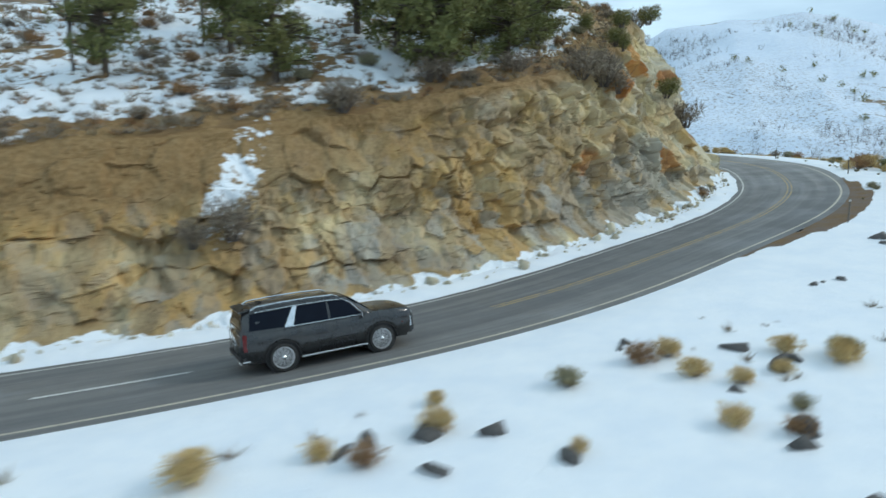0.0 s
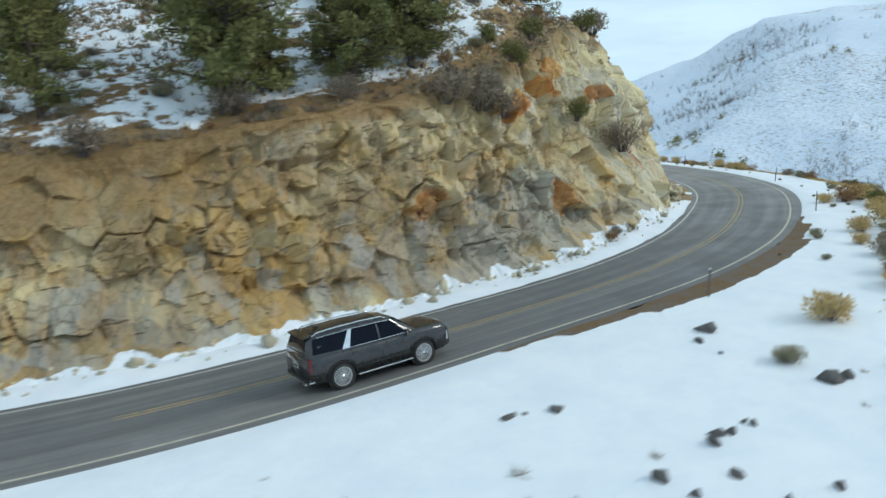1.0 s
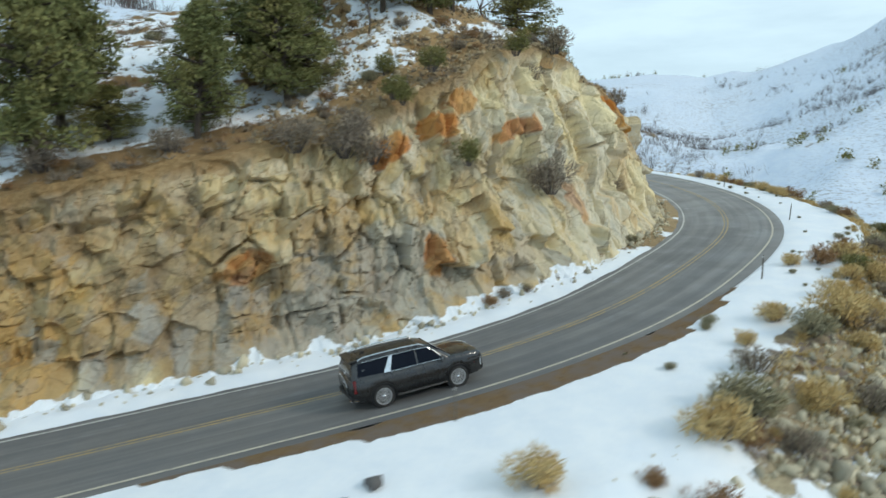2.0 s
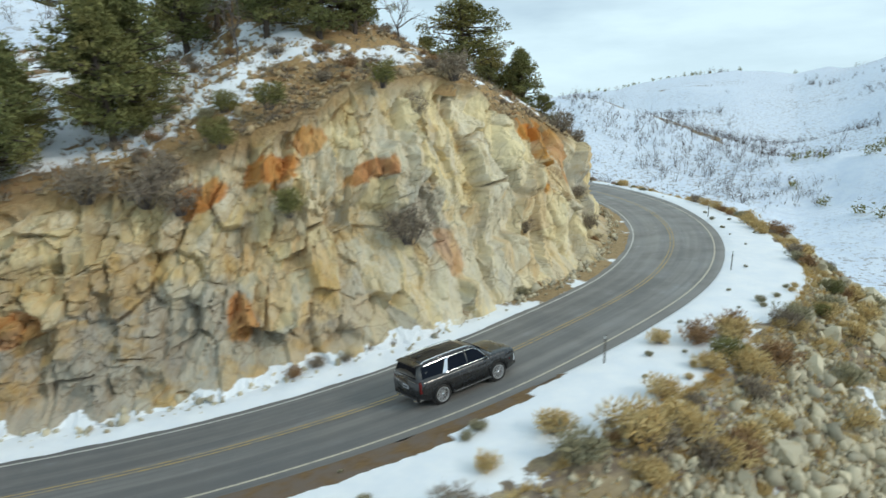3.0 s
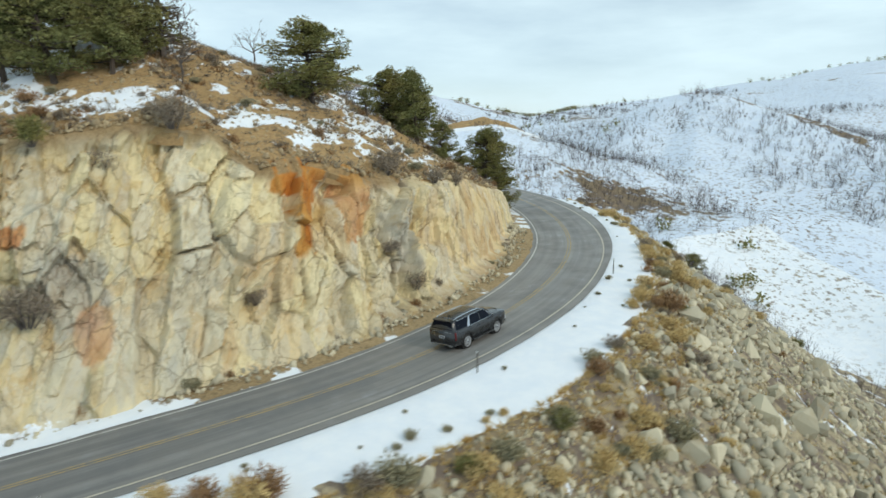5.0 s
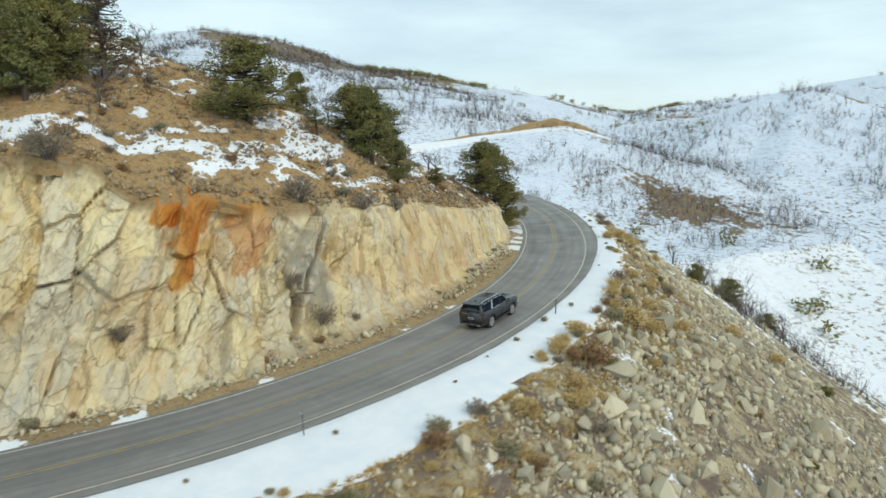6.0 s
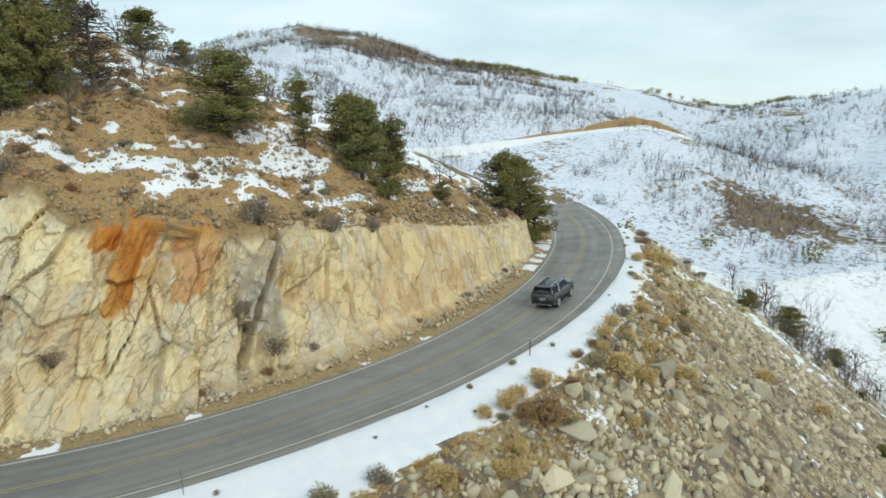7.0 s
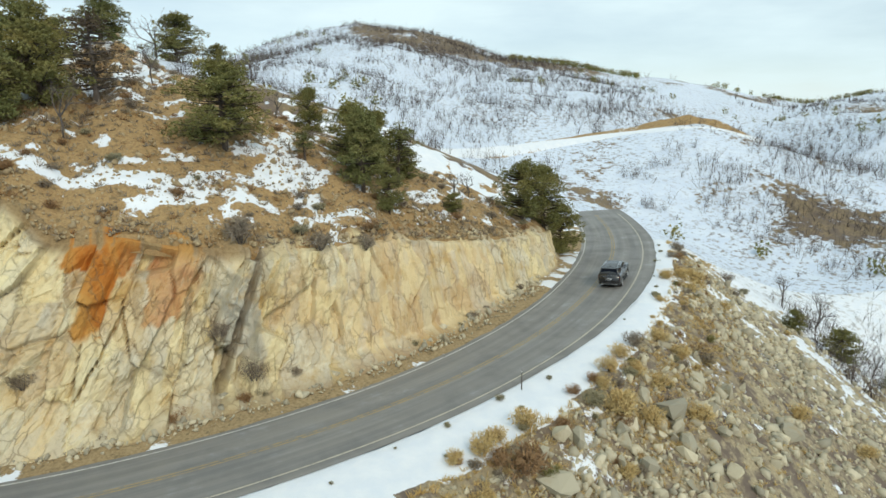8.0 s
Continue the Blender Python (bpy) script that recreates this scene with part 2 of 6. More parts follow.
PINE = needle_material("pine_needles", (0.215, 0.215, 0.075), (0.115, 0.130, 0.050), (0.30, 0.235, 0.080))
JUNIPER = needle_material("juniper_needles", (0.245, 0.225, 0.075), (0.125, 0.135, 0.050), (0.33, 0.25, 0.08))
BROWN_NEEDLES = needle_material("dry_brown_needles", (0.12, 0.088, 0.055), (0.075, 0.055, 0.038), (0.10, 0.085, 0.045))
GOLD_GRASS = needle_material("golden_rabbitbrush", (0.68, 0.53, 0.26), (0.49, 0.36, 0.16), (0.57, 0.37, 0.13))
RUST_BRUSH = needle_material("russet_brush", (0.36, 0.21, 0.10), (0.23, 0.14, 0.075), (0.42, 0.26, 0.11))
GREY_BRUSH = needle_material("grey_leafless_brush", (0.33, 0.27, 0.20), (0.19, 0.155, 0.12), (0.30, 0.25, 0.165))
SAGE = needle_material("sagebrush", (0.36, 0.33, 0.21), (0.22, 0.205, 0.13), (0.44, 0.36, 0.19))
FAR_TWIGS = needle_material("far_leafless_scrub", (0.125, 0.100, 0.088), (0.075, 0.062, 0.058), (0.14, 0.105, 0.082))


def stone_material(name, by):
    m = Mat(name, 0.9, spec=0.25)
    n = m.noise(2.2, 7, 0.68)
    r = m.per_object() if by == "object" else m.per_island()
    c = m.mix(r, (0.62, 0.55, 0.39), (0.31, 0.285, 0.215))
    c = m.mix(m.calc("MULTIPLY", m.span(n, 0.5, 0.7), 0.55), c, (0.37, 0.265, 0.135))
    return m.colour(c).bump(m.noise(7, 6, 0.7), 0.35, 0.04).m


STONE = stone_material("embankment_stone", "object")
HILL_STONE = plain_material("ochre_hill_stone", (0.52, 0.41, 0.24), (0.34, 0.25, 0.14), 3, 0.9, random_by="island")
RUBBLE = stone_material("rubble", "island")

# ---- the plan: the road's left edge line, its height, and the ground to both sides of it ----
def curve(points, n=400, stiff=20.0):
    """A smooth line near the points, n steps long."""
    p = np.array(points, float)
    d = np.r_[0, np.cumsum(np.hypot(*np.diff(p, axis=0).T))]
    a = np.interp(d, np.linspace(0, d[-1], n), np.arange(n))
    w = np.zeros((len(d), n))
    for i, v in enumerate(a):
        k = min(int(v), n - 2)
        w[i, k], w[i, k + 1] = 1 - (v - k), v - k
    bend = np.diff(np.eye(n), 3, axis=0) * (n / 100) ** 2
    return np.linalg.solve(w.T @ w + stiff * bend.T @ bend, w.T @ p)


LINE = curve([(-62.0, 4.0), (-46.0, 9.5), (-29.97, 14.39), (-21.93, 17.0), (-14.07, 19.9), (-7.5, 22.81), (-0.1, 27.06), (5.6, 31.54), (9.8, 35.43), (16.33, 41.14), (20.9, 46.53), (23.76, 50.69), (26.02, 56.81), (28.57, 64.87), (29.57, 72.97), (29.41, 77.51), (28.22, 86.5), (26.62, 91.67), (22.7, 100.49), (15.13, 111.05), (4.6, 121.5), (-11.07, 131.76), (-21.97, 137.06), (-39.98, 144.07)], 460)
S_OF = np.r_[0, np.cumsum(np.hypot(*np.diff(LINE, axis=0).T))] - 33.6   # s = 0 at (-30, 14.5)
ALONG = np.gradient(LINE, axis=0)
ALONG /= np.linalg.norm(ALONG, axis=1)[:, None]
RIGHT = np.c_[ALONG[:, 1], -ALONG[:, 0]]
Z_ROAD = np.interp(LINE[:, 1], [0, 12, 20.7, 29.3, 42.7, 50, 61, 68.3, 79.3, 87.8, 100, 110, 123, 137, 150], [-9.4, -7.89, -6.89, -5.97, -4.14, -3.0, -1.9, -1.59, -1.05, -0.7, -0.14, 0.15, 0.34, 0.44, 0.54])
Z_ROAD = np.convolve(np.pad(Z_ROAD, 12, "edge"), np.ones(25) / 25, "valid")
S_A, S_B = -30.0, 172.0
WIDTH, BANK_RATE = 6.5, 0.068      # between the edge lines; the bend leans to its inside


def along(s, table):
    """A value that changes along the road, from pairs (s, value)."""
    a = np.array(table, float)
    return np.interp(s, a[:, 0], a[:, 1])


def at_road(s, d):
    """Plan place at s along the left edge line and d metres to its right."""
    x = np.interp(s, S_OF, LINE[:, 0]) + d * np.interp(s, S_OF, RIGHT[:, 0])
    y = np.interp(s, S_OF, LINE[:, 1]) + d * np.interp(s, S_OF, RIGHT[:, 1])
    return x, y


def z_road(s, d):
    return np.interp(s, S_OF, Z_ROAD) + BANK_RATE * np.clip(d, -1.5, WIDTH + 1.5)


CLIFF_H = [(-30, 7), (15, 7.2), (36, 8.5), (43, 9.3), (50, 10.0), (56, 10.8), (62, 11.8), (68, 12.6), (72, 13.8), (79, 14.1), (83, 13.5), (86, 11.0), (91, 10.7), (96, 9.4), (103, 8.4), (111, 7.7), (119, 6.0), (128, 4.7), (138, 3.3), (146, 3.0), (155, 2.6), (172, 1.5)]
CLIFF_W = [(-30, 6), (30, 5.5), (43, 4.2), (50, 5.0), (58, 6.6), (72, 7.3), (79, 7.0), (83, 6.0), (87, 4.2), (91, 3.6), (96, 2.9), (103, 2.2), (112, 1.9), (120, 1.7), (130, 1.3), (138, 0.9), (146, 1.6), (172, 3)]
FOOT = [(-30, 2.3), (40, 2.6), (60, 2.5), (80, 2.6), (95, 3.4), (110, 3.5), (120, 3.7), (129, 3.2), (137, 2.3), (146, 2.6), (172, 2.5)]
HILL_A = [(-30, 0.42), (50, 0.42), (70, 0.42), (82, 0.46), (90, 0.56), (100, 0.60), (118, 0.60), (135, 0.62), (146, 0.45), (158, 0.25), (172, 0.2)]
HILL_REACH = [(-30, 60), (55, 55), (72, 38), (85, 34), (100, 30), (115, 27), (127, 23), (138, 14), (150, 8), (172, 6)]
SHOULDER = [(-30, 16), (40, 15), (48, 11), (56, 6.5), (66, 4.6), (78, 4.6), (90, 5.2), (100, 4.4), (112, 3.4), (124, 2.6), (150, 2.0), (172, 2)]


APRON = [(-30, 0.5), (64, 0.5), (76, 0.75), (95, 0.75), (112, 0.65), (122, 0.95), (134, 1.4), (150, 1.4), (172, 1.0)]   # asphalt beyond the outer edge line


def rough_noise(x, y, scale, octaves=4, seed=0):
    """Smooth value noise in [-1, 1], on arrays."""
    out, amp, tot = np.zeros(np.broadcast(x, y).shape), 1.0, 0.0
    for o in range(octaves):
        u, v = x / scale + 17.3 * seed + 5.1 * o, y / scale - 9.7 * seed + 3.3 * o
        i, j = np.floor(u).astype(np.int64), np.floor(v).astype(np.int64)
        fu, fv = u - i, v - j
        fu, fv = fu * fu * (3 - 2 * fu), fv * fv * (3 - 2 * fv)

        def corner(a, b):
            h = (a * 374761393 + b * 668265263 + (seed * 31 + o) * 982451653) & 0x7FFFFFFF
            h = ((h ^ (h >> 13)) * 1274126177) & 0x7FFFFFFF
            return (h ^ (h >> 16)) % 65536 / 32767.5 - 1

        n = (corner(i, j) * (1 - fu) + corner(i + 1, j) * fu) * (1 - fv) + (corner(i, j + 1) * (1 - fu) + corner(i + 1, j + 1) * fu) * fv
        out += amp * n
        tot += amp
        amp, scale = amp * 0.5, scale * 0.5
    return out / tot


def z_left(s, dd):
    """Height of the hillside dd metres to the left of the edge line, above the cliff."""
    w = along(s, FOOT) + along(s, CLIFF_W)
    t = np.maximum(dd - w, 0)
    reach = along(s, HILL_REACH)
    rise = reach * (1 - np.exp(-t / reach)) * 1.15
    x, y = at_road(s, -dd)
    return np.interp(s, S_OF, Z_ROAD) + along(s, CLIFF_H) + along(s, HILL_A) * rise + (rough_noise(x, y, 9, 4, 3) * 0.9 + rough_noise(x, y, 1.6, 3, 4) * 0.22) * np.clip(t / 3, 0, 1)


def z_right(s, d):
    """Height of the shoulder and the embankment, d metres to the right of the left edge line."""
    e = d - WIDTH - 0.5
    w = along(s, SHOULDER)
    over = np.maximum(e - w, 0)
    x, y = at_road(s, d)
    z = z_road(s, WIDTH + 0.5) - 0.02 - 0.02 * np.minimum(e, w) + 0.12 * np.clip(e, 0, 1)
    steep = along(s, [(-30, 0.25), (40, 0.3), (54, 0.55), (66, 0.72), (120, 0.74), (172, 0.6)])
    z = z - steep * (np.sqrt(over * over + 1.2) - 1.095)
    lumps = rough_noise(x, y, 3.5, 4, 7) * np.clip(over / 2, 0, 1) * 0.5 + rough_noise(x, y, 2.2, 3, 8) * 0.06 * np.clip(e, 0, 1)
    return z + lumps


PEAKS = [(-180, 420, 45), (-130, 420, 40), (-95, 470, 30), (-84, 485, 38), (-78, 485, 48), (-72, 490, 66), (-68, 491, 76), (-63, 488, 71), (-56, 479, 47), (-49, 452, 34), (-41, 490, 27), (-33, 573, 14), (-28, 616, 23), (-20, 600, 32), (-14, 600, 39), (-8, 600, 52), (-4, 600, 56), (0, 570, 49),
         (3, 540, 50), (7, 515, 60), (11, 490, 71), (15, 470, 86), (20, 450, 90), (26, 450, 88), (32, 450, 75), (60, 450, 70), (100, 450, 60), (180, 420, 45)]
# a spur that runs down across the valley: place and crest height
SPUR = [(-150, 165, 12), (-84, 192, 7), (-70, 212, 9), (-54, 212, 2.5), (-28, 215, -6), (-8, 212, -12), (15, 204, -22)]
BRUSHY_SPUR = [(-70, 216, 10), (-56, 222, 5.5), (-40, 229, 1.0), (-26, 233, -4.5), (-12, 236, -14)]
CAPPED_RIDGE = [(-80, 300, 13), (-57, 302, 17), (-41, 308, 22), (-15, 305, 16), (10, 292, 7), (30, 281, -1), (52, 268, -11)]
GULLY = [(-75, 262), (-40, 262), (0, 250), (45, 228)]
# the rounded top behind the roadside hill
BACK_HILL = [(-52, 76, 25), (-50, 50, 27), (-40, 15, 24)]
FAR_ROAD = [(-76, 128), (-79, 142), (-82.5, 157), (-85, 167), (-86, 176), (-83.6, 192), (-76, 203), (-69, 217), (-63, 230)]
HUB = (45.0, 45.0)


def z_far(x, y):
    """Valley and hills beyond: a bowl whose rim stands at the height and distance of the hills all round."""
    dx, dy = x - HUB[0], y - HUB[1]
    r, az = np.hypot(dx, dy), np.degrees(np.arctan2(dx, dy))
    pk = np.array(PEAKS, float)
    rim, top = np.interp(az, pk[:, 0], pk[:, 1]), np.interp(az, pk[:, 0], pk[:, 2])
    floor = np.interp(az, [-180, -100, -70, -45, -25, 0, 40, 80, 120, 180], [10, 8, 2, -6, -18, -26, -30, -30, -25, 0])
    t = np.clip((r - 95) / (rim - 95), 0, 1.0)
    z = floor + (top - floor) * (0.75 * t ** 1.25 + 0.25 * t * t * (3 - 2 * t))
    z = z - np.maximum(r - rim, 0) * 0.10
    k = np.clip((r - 90) / 120, 0, 1)
    ridge = 1 - 2 * np.abs(rough_noise(x, y, 150, 4, 11))
    z = z + k * (ridge * 11 + rough_noise(x, y, 40, 4, 12) * 4.5) * np.clip(1.4 - 0.95 * t, 0.22, 1.2)
    for (xa, ya), (xb, yb) in zip(GULLY, GULLY[1:]):
        u = np.clip(((x - xa) * (xb - xa) + (y - ya) * (yb - ya)) / ((xb - xa) ** 2 + (yb - ya) ** 2), 0, 1)
        z = z - 6 * np.exp(-((x - xa - u * (xb - xa)) ** 2 + (y - ya - u * (yb - ya)) ** 2) / 20 ** 2)
    crest = np.full(np.shape(x), -99.0)
    for (xa, ya, za), (xb, yb, zb) in [pair for line in (SPUR, BRUSHY_SPUR, CAPPED_RIDGE, BACK_HILL) for pair in zip(line, line[1:])]:
        u = np.clip(((x - xa) * (xb - xa) + (y - ya) * (yb - ya)) / ((xb - xa) ** 2 + (yb - ya) ** 2), 0, 1)
        away = np.hypot(x - xa - u * (xb - xa), y - ya - u * (yb - ya))
        crest = np.maximum(crest, za + u * (zb - za) - 0.42 * (np.sqrt(away * away + 120) - 11))
    crest = crest + rough_noise(x, y, 25, 4, 13) * 1.8
    gap = crest - z
    return z + 0.5 * (gap + np.sqrt(gap * gap + 9))


def s_and_d(x, y):
    """The nearest place on the left edge line: s, and metres to its right."""
    sh = np.shape(x)
    q = np.c_[np.ravel(x), np.ravel(y)]
    s, d = np.empty(len(q)), np.empty(len(q))
    for a in range(0, len(q), 20000):
        v = q[a:a + 20000, None] - LINE[None]
        i = np.argmin((v * v).sum(2), 1)
        w = v[np.arange(len(i)), i]
        s[a:a + 20000] = S_OF[i] + (w * ALONG[i]).sum(1)
        d[a:a + 20000] = (w * RIGHT[i]).sum(1)
    return s.reshape(sh), d.reshape(sh)


LEFT_END, RIGHT_END = 44.0, 75.0


def z_near(s, d):
    """The ground beside the road, cliff taken as a slope; it runs into the far ground at its ends."""
    f, w, h = along(s, FOOT), along(s, CLIFF_W), along(s, CLIFF_H)
    dd = -d
    cliff = np.interp(s, S_OF, Z_ROAD) + np.clip((dd - f) / w, 0, 1) * h
    return np.where(d > WIDTH + 0.5, z_right(s, d), np.where(dd > f + w, z_left(s, dd), np.where(dd > f, cliff, z_road(s, d))))


def z_ground(x, y):
    """The height of the land anywhere, roughly at the cliff."""
    s, d = s_and_d(x, y)
    zn, zf = z_near(s, d), z_far(x, y)
    k = np.clip(np.minimum((RIGHT_END - d) / 30, (LEFT_END + 16 + d) / 16), 0, 1) * np.clip((s - S_A) / 12, 0, 1) * np.clip((S_B - s) / 25, 0, 1)
    k = k * k * (3 - 2 * k)
    return zf + k * (zn - zf)

# ---- mesh helpers ----
def grid_mesh(name, x, y, z, material, smooth=True, **attributes):
    """A sheet from three equal arrays of rows and columns, with one value a vertex for each attribute."""
    r, c = x.shape
    me = bpy.data.meshes.new(name)
    idx = np.arange(r * c).reshape(r, c)
    quads = np.stack([idx[:-1, :-1], idx[:-1, 1:], idx[1:, 1:], idx[1:, :-1]], -1).reshape(-1, 4)
    me.vertices.add(r * c)
    me.vertices.foreach_set("co", np.stack([x, y, z], -1).astype(np.float32).ravel())
    me.loops.add(quads.size)
    me.loops.foreach_set("vertex_index", quads.ravel().astype(np.int32))
    me.polygons.add(len(quads))
    me.polygons.foreach_set("loop_start", np.arange(0, quads.size, 4, dtype=np.int32))
    me.polygons.foreach_set("use_smooth", np.full(len(quads), smooth))
    me.update(calc_edges=True)
    for k, v in attributes.items():
        me.attributes.new(k, "FLOAT", "POINT").data.foreach_set("value", np.broadcast_to(v, (r, c)).astype(np.float32).ravel())
    me.materials.append(material)
    return me


def structure(name, me, label, category):
    return tagged(new(name, me), label, category, "", "structure")


def blend(s, d, x, y, z):
    k = np.clip(np.minimum((RIGHT_END - d) / 30, (LEFT_END + 16 + d) / 16), 0, 1) * np.clip((s - S_A) / 12, 0, 1) * np.clip((S_B - s) / 25, 0, 1)
    k = k * k * (3 - 2 * k)
    zf = z_far(x, y)
    return zf + k * (z - zf)


def smoothstep(a, b, v):
    t = np.clip((v - a) / (b - a), 0, 1)
    return t * t * (3 - 2 * t)


# ---- the land: one sheet to the horizon ----
def land():
    rings = np.r_[np.linspace(0, 260, 105), 260 * 1.045 ** np.arange(1, 62)]
    turns = np.radians(np.r_[np.linspace(-180, -115, 60)[:-1], np.linspace(-115, 60, 620)[:-1], np.linspace(60, 180, 90)])
    rr, aa = np.meshgrid(rings, turns, indexing="ij")
    x, y = HUB[0] + rr * np.sin(aa), HUB[1] + rr * np.cos(aa)
    z = z_ground(x, y)
    s, d = s_and_d(x, y)
    inside = (d > -LEFT_END + 4) & (d < RIGHT_END - 5) & (s > S_A + 3) & (s < S_B - 3)
    z = z - np.where(inside, 1.6 + 0.9 * np.clip(along(s, CLIFF_H) * (d < 0) * (d > -16), 0, 20), 0)
    bare = rough_noise(x, y, 90, 4, 21) * 0.5 + rough_noise(x, y, 22, 4, 22) * 0.35
    az = np.degrees(np.arctan2(x - HUB[0], y - HUB[1]))
    ridge = np.interp(az, [-180, -90, -66, -50, -30, 0, 180], [0.2, 0.12, 0.12, 0.10, 0.05, -0.02, 0.0]) + 0.26 * smoothstep(330, 400, rr) * smoothstep(-71, -64, az) * smoothstep(-46, -56, az)
    cover = 0.90 - smoothstep(0.06, 0.46, bare + ridge) * 0.55
    flank = y - np.interp(x, [p[0] for p in BRUSHY_SPUR], [p[1] for p in BRUSHY_SPUR])
    flank = smoothstep(-11, -5, flank) * smoothstep(16, 8, flank) * smoothstep(-74, -64, x) * smoothstep(-10, -22, x)
    cover = cover - 0.38 * flank * (0.7 + 0.8 * rough_noise(x, y, 9, 3, 24))
    top = y - np.interp(x, [p[0] for p in CAPPED_RIDGE], [p[1] for p in CAPPED_RIDGE])
    top = smoothstep(-9, -3, top) * smoothstep(12, 5, top) * smoothstep(-58, -46, x) * smoothstep(60, 45, x)
    cover = cover - 0.42 * top * (0.8 + 0.8 * rough_noise(x, y, 10, 3, 25))
    flank = np.maximum(flank, np.exp(-((x - 28) ** 2 + (y - 264) ** 2) / 22 ** 2))
    brush = np.clip(0.55 + 1.0 * rough_noise(x, y, 45, 4, 23) + 0.4 * flank + 0.6 * smoothstep(260, 360, rr) * smoothstep(-38, -55, az), 0, 1)
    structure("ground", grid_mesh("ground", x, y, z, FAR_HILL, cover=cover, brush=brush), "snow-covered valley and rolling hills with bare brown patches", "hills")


def cells_2d(u, v, seed):
    """Cells of jittered points: a random offset, a random tilt times the way to the cell's point, and the distance to the cell's edge."""
    i, j = np.floor(u).astype(np.int64), np.floor(v).astype(np.int64)
    best, second = np.full(u.shape, 9.0), np.full(u.shape, 9.0)
    off, tilt = np.zeros(u.shape), np.zeros(u.shape)
    for di in (-1, 0, 1):
        for dj in (-1, 0, 1):
            a, b = i + di, j + dj
            h = (a * 73856093 ^ b * 19349663 ^ (seed * 83492791)) & 0x7FFFFFFF
            r = []
            for _ in range(5):
                h = ((h ^ (h >> 15)) * 2246822519) & 0x7FFFFFFF
                h = ((h ^ (h >> 13)) * 3266489917) & 0x7FFFFFFF
                r.append((h >> 4) % 4096 / 4095.0)
            px, py = a + 0.1 + 0.8 * r[0], b + 0.1 + 0.8 * r[1]
            dist = np.hypot(u - px, v - py)
            nearer = dist < best
            second = np.where(nearer, best, np.minimum(second, dist))
            off = np.where(nearer, r[2], off)
            tilt = np.where(nearer, (r[3] - 0.5) * (u - px) + (r[4] - 0.5) * (v - py), tilt)
            best = np.where(nearer, dist, best)
    return off, tilt, second - best


def chance(a, b, seed):
    h = (a * 73856093 ^ b * 19349663 ^ (seed * 83492791)) & 0x7FFFFFFF
    for _ in range(2):
        h = ((h ^ (h >> 15)) * 2246822519) & 0x7FFFFFFF
        h = ((h ^ (h >> 13)) * 3266489917) & 0x7FFFFFFF
    return (h >> 4) % 4096 / 4095.0


def planes(u, v, seed):
    """Random heights joined by flat triangles."""
    i, j = np.floor(u).astype(np.int64), np.floor(v).astype(np.int64)
    a, b = u - i, v - j
    flip = chance(i, j, seed + 9) > 0.5
    a = np.where(flip, 1 - a, a)
    c00, c10 = chance(i + flip, j, seed), chance(i + 1 - flip, j, seed)
    c01, c11 = chance(i + flip, j + 1, seed), chance(i + 1 - flip, j + 1, seed)
    return np.where(a + b < 1, c00 + a * (c10 - c00) + b * (c01 - c00), c11 + (1 - a) * (c01 - c11) + (1 - b) * (c10 - c11)) - 0.5


# ---- the rock cut along the inside of the bend ----
RUST = [(88.7, 0.75, 1.05, 0.30, 1.0), (87.0, 0.93, 1.5, 0.08, 1.0), (89.9, 0.93, 0.9, 0.12, 0.9), (93.2, 0.76, 1.6, 0.30, 0.72), (94.9, 0.80, 0.6, 0.2, 0.35), (63.5, 0.84, 2.2, 0.08, 0.9), (58.5, 0.80, 1.8, 0.08, 0.9), (66.5, 0.90, 1.3, 0.07, 0.8), (70.0, 0.66, 1.5, 0.05, 0.8),
        (60.0, 0.28, 0.8, 0.10, 0.8), (49.0, 0.45, 1.6, 0.07, 0.6), (74.5, 0.25, 1.2, 0.10, 0.5), (117.0, 0.5, 14.0, 0.6, 0.16)]
GREY = [(57.5, 0.26, 4.5, 0.22, 0.8), (66.5, 0.14, 3.5, 0.13, 0.6), (52.0, 0.15, 5.0, 0.26, 1.0), (46.0, 0.22, 3.0, 0.16, 0.45), (73.5, 0.42, 1.8, 0.16, 0.9), (64.0, 0.12, 4.0, 0.12, 0.6), (97.0, 0.5, 1.6, 0.4, 0.6), (33.0, 0.25, 5.0, 0.2, 0.3)]


def spots(s, v, table, wobble):
    out = np.zeros(s.shape)
    for a, b, wa, wb, k in table:
        r = np.hypot((s - a) / wa, (v - b) / wb) + wobble
        out = np.maximum(out, k * (1 - smoothstep(0.85, 1.05, r)))
    return out


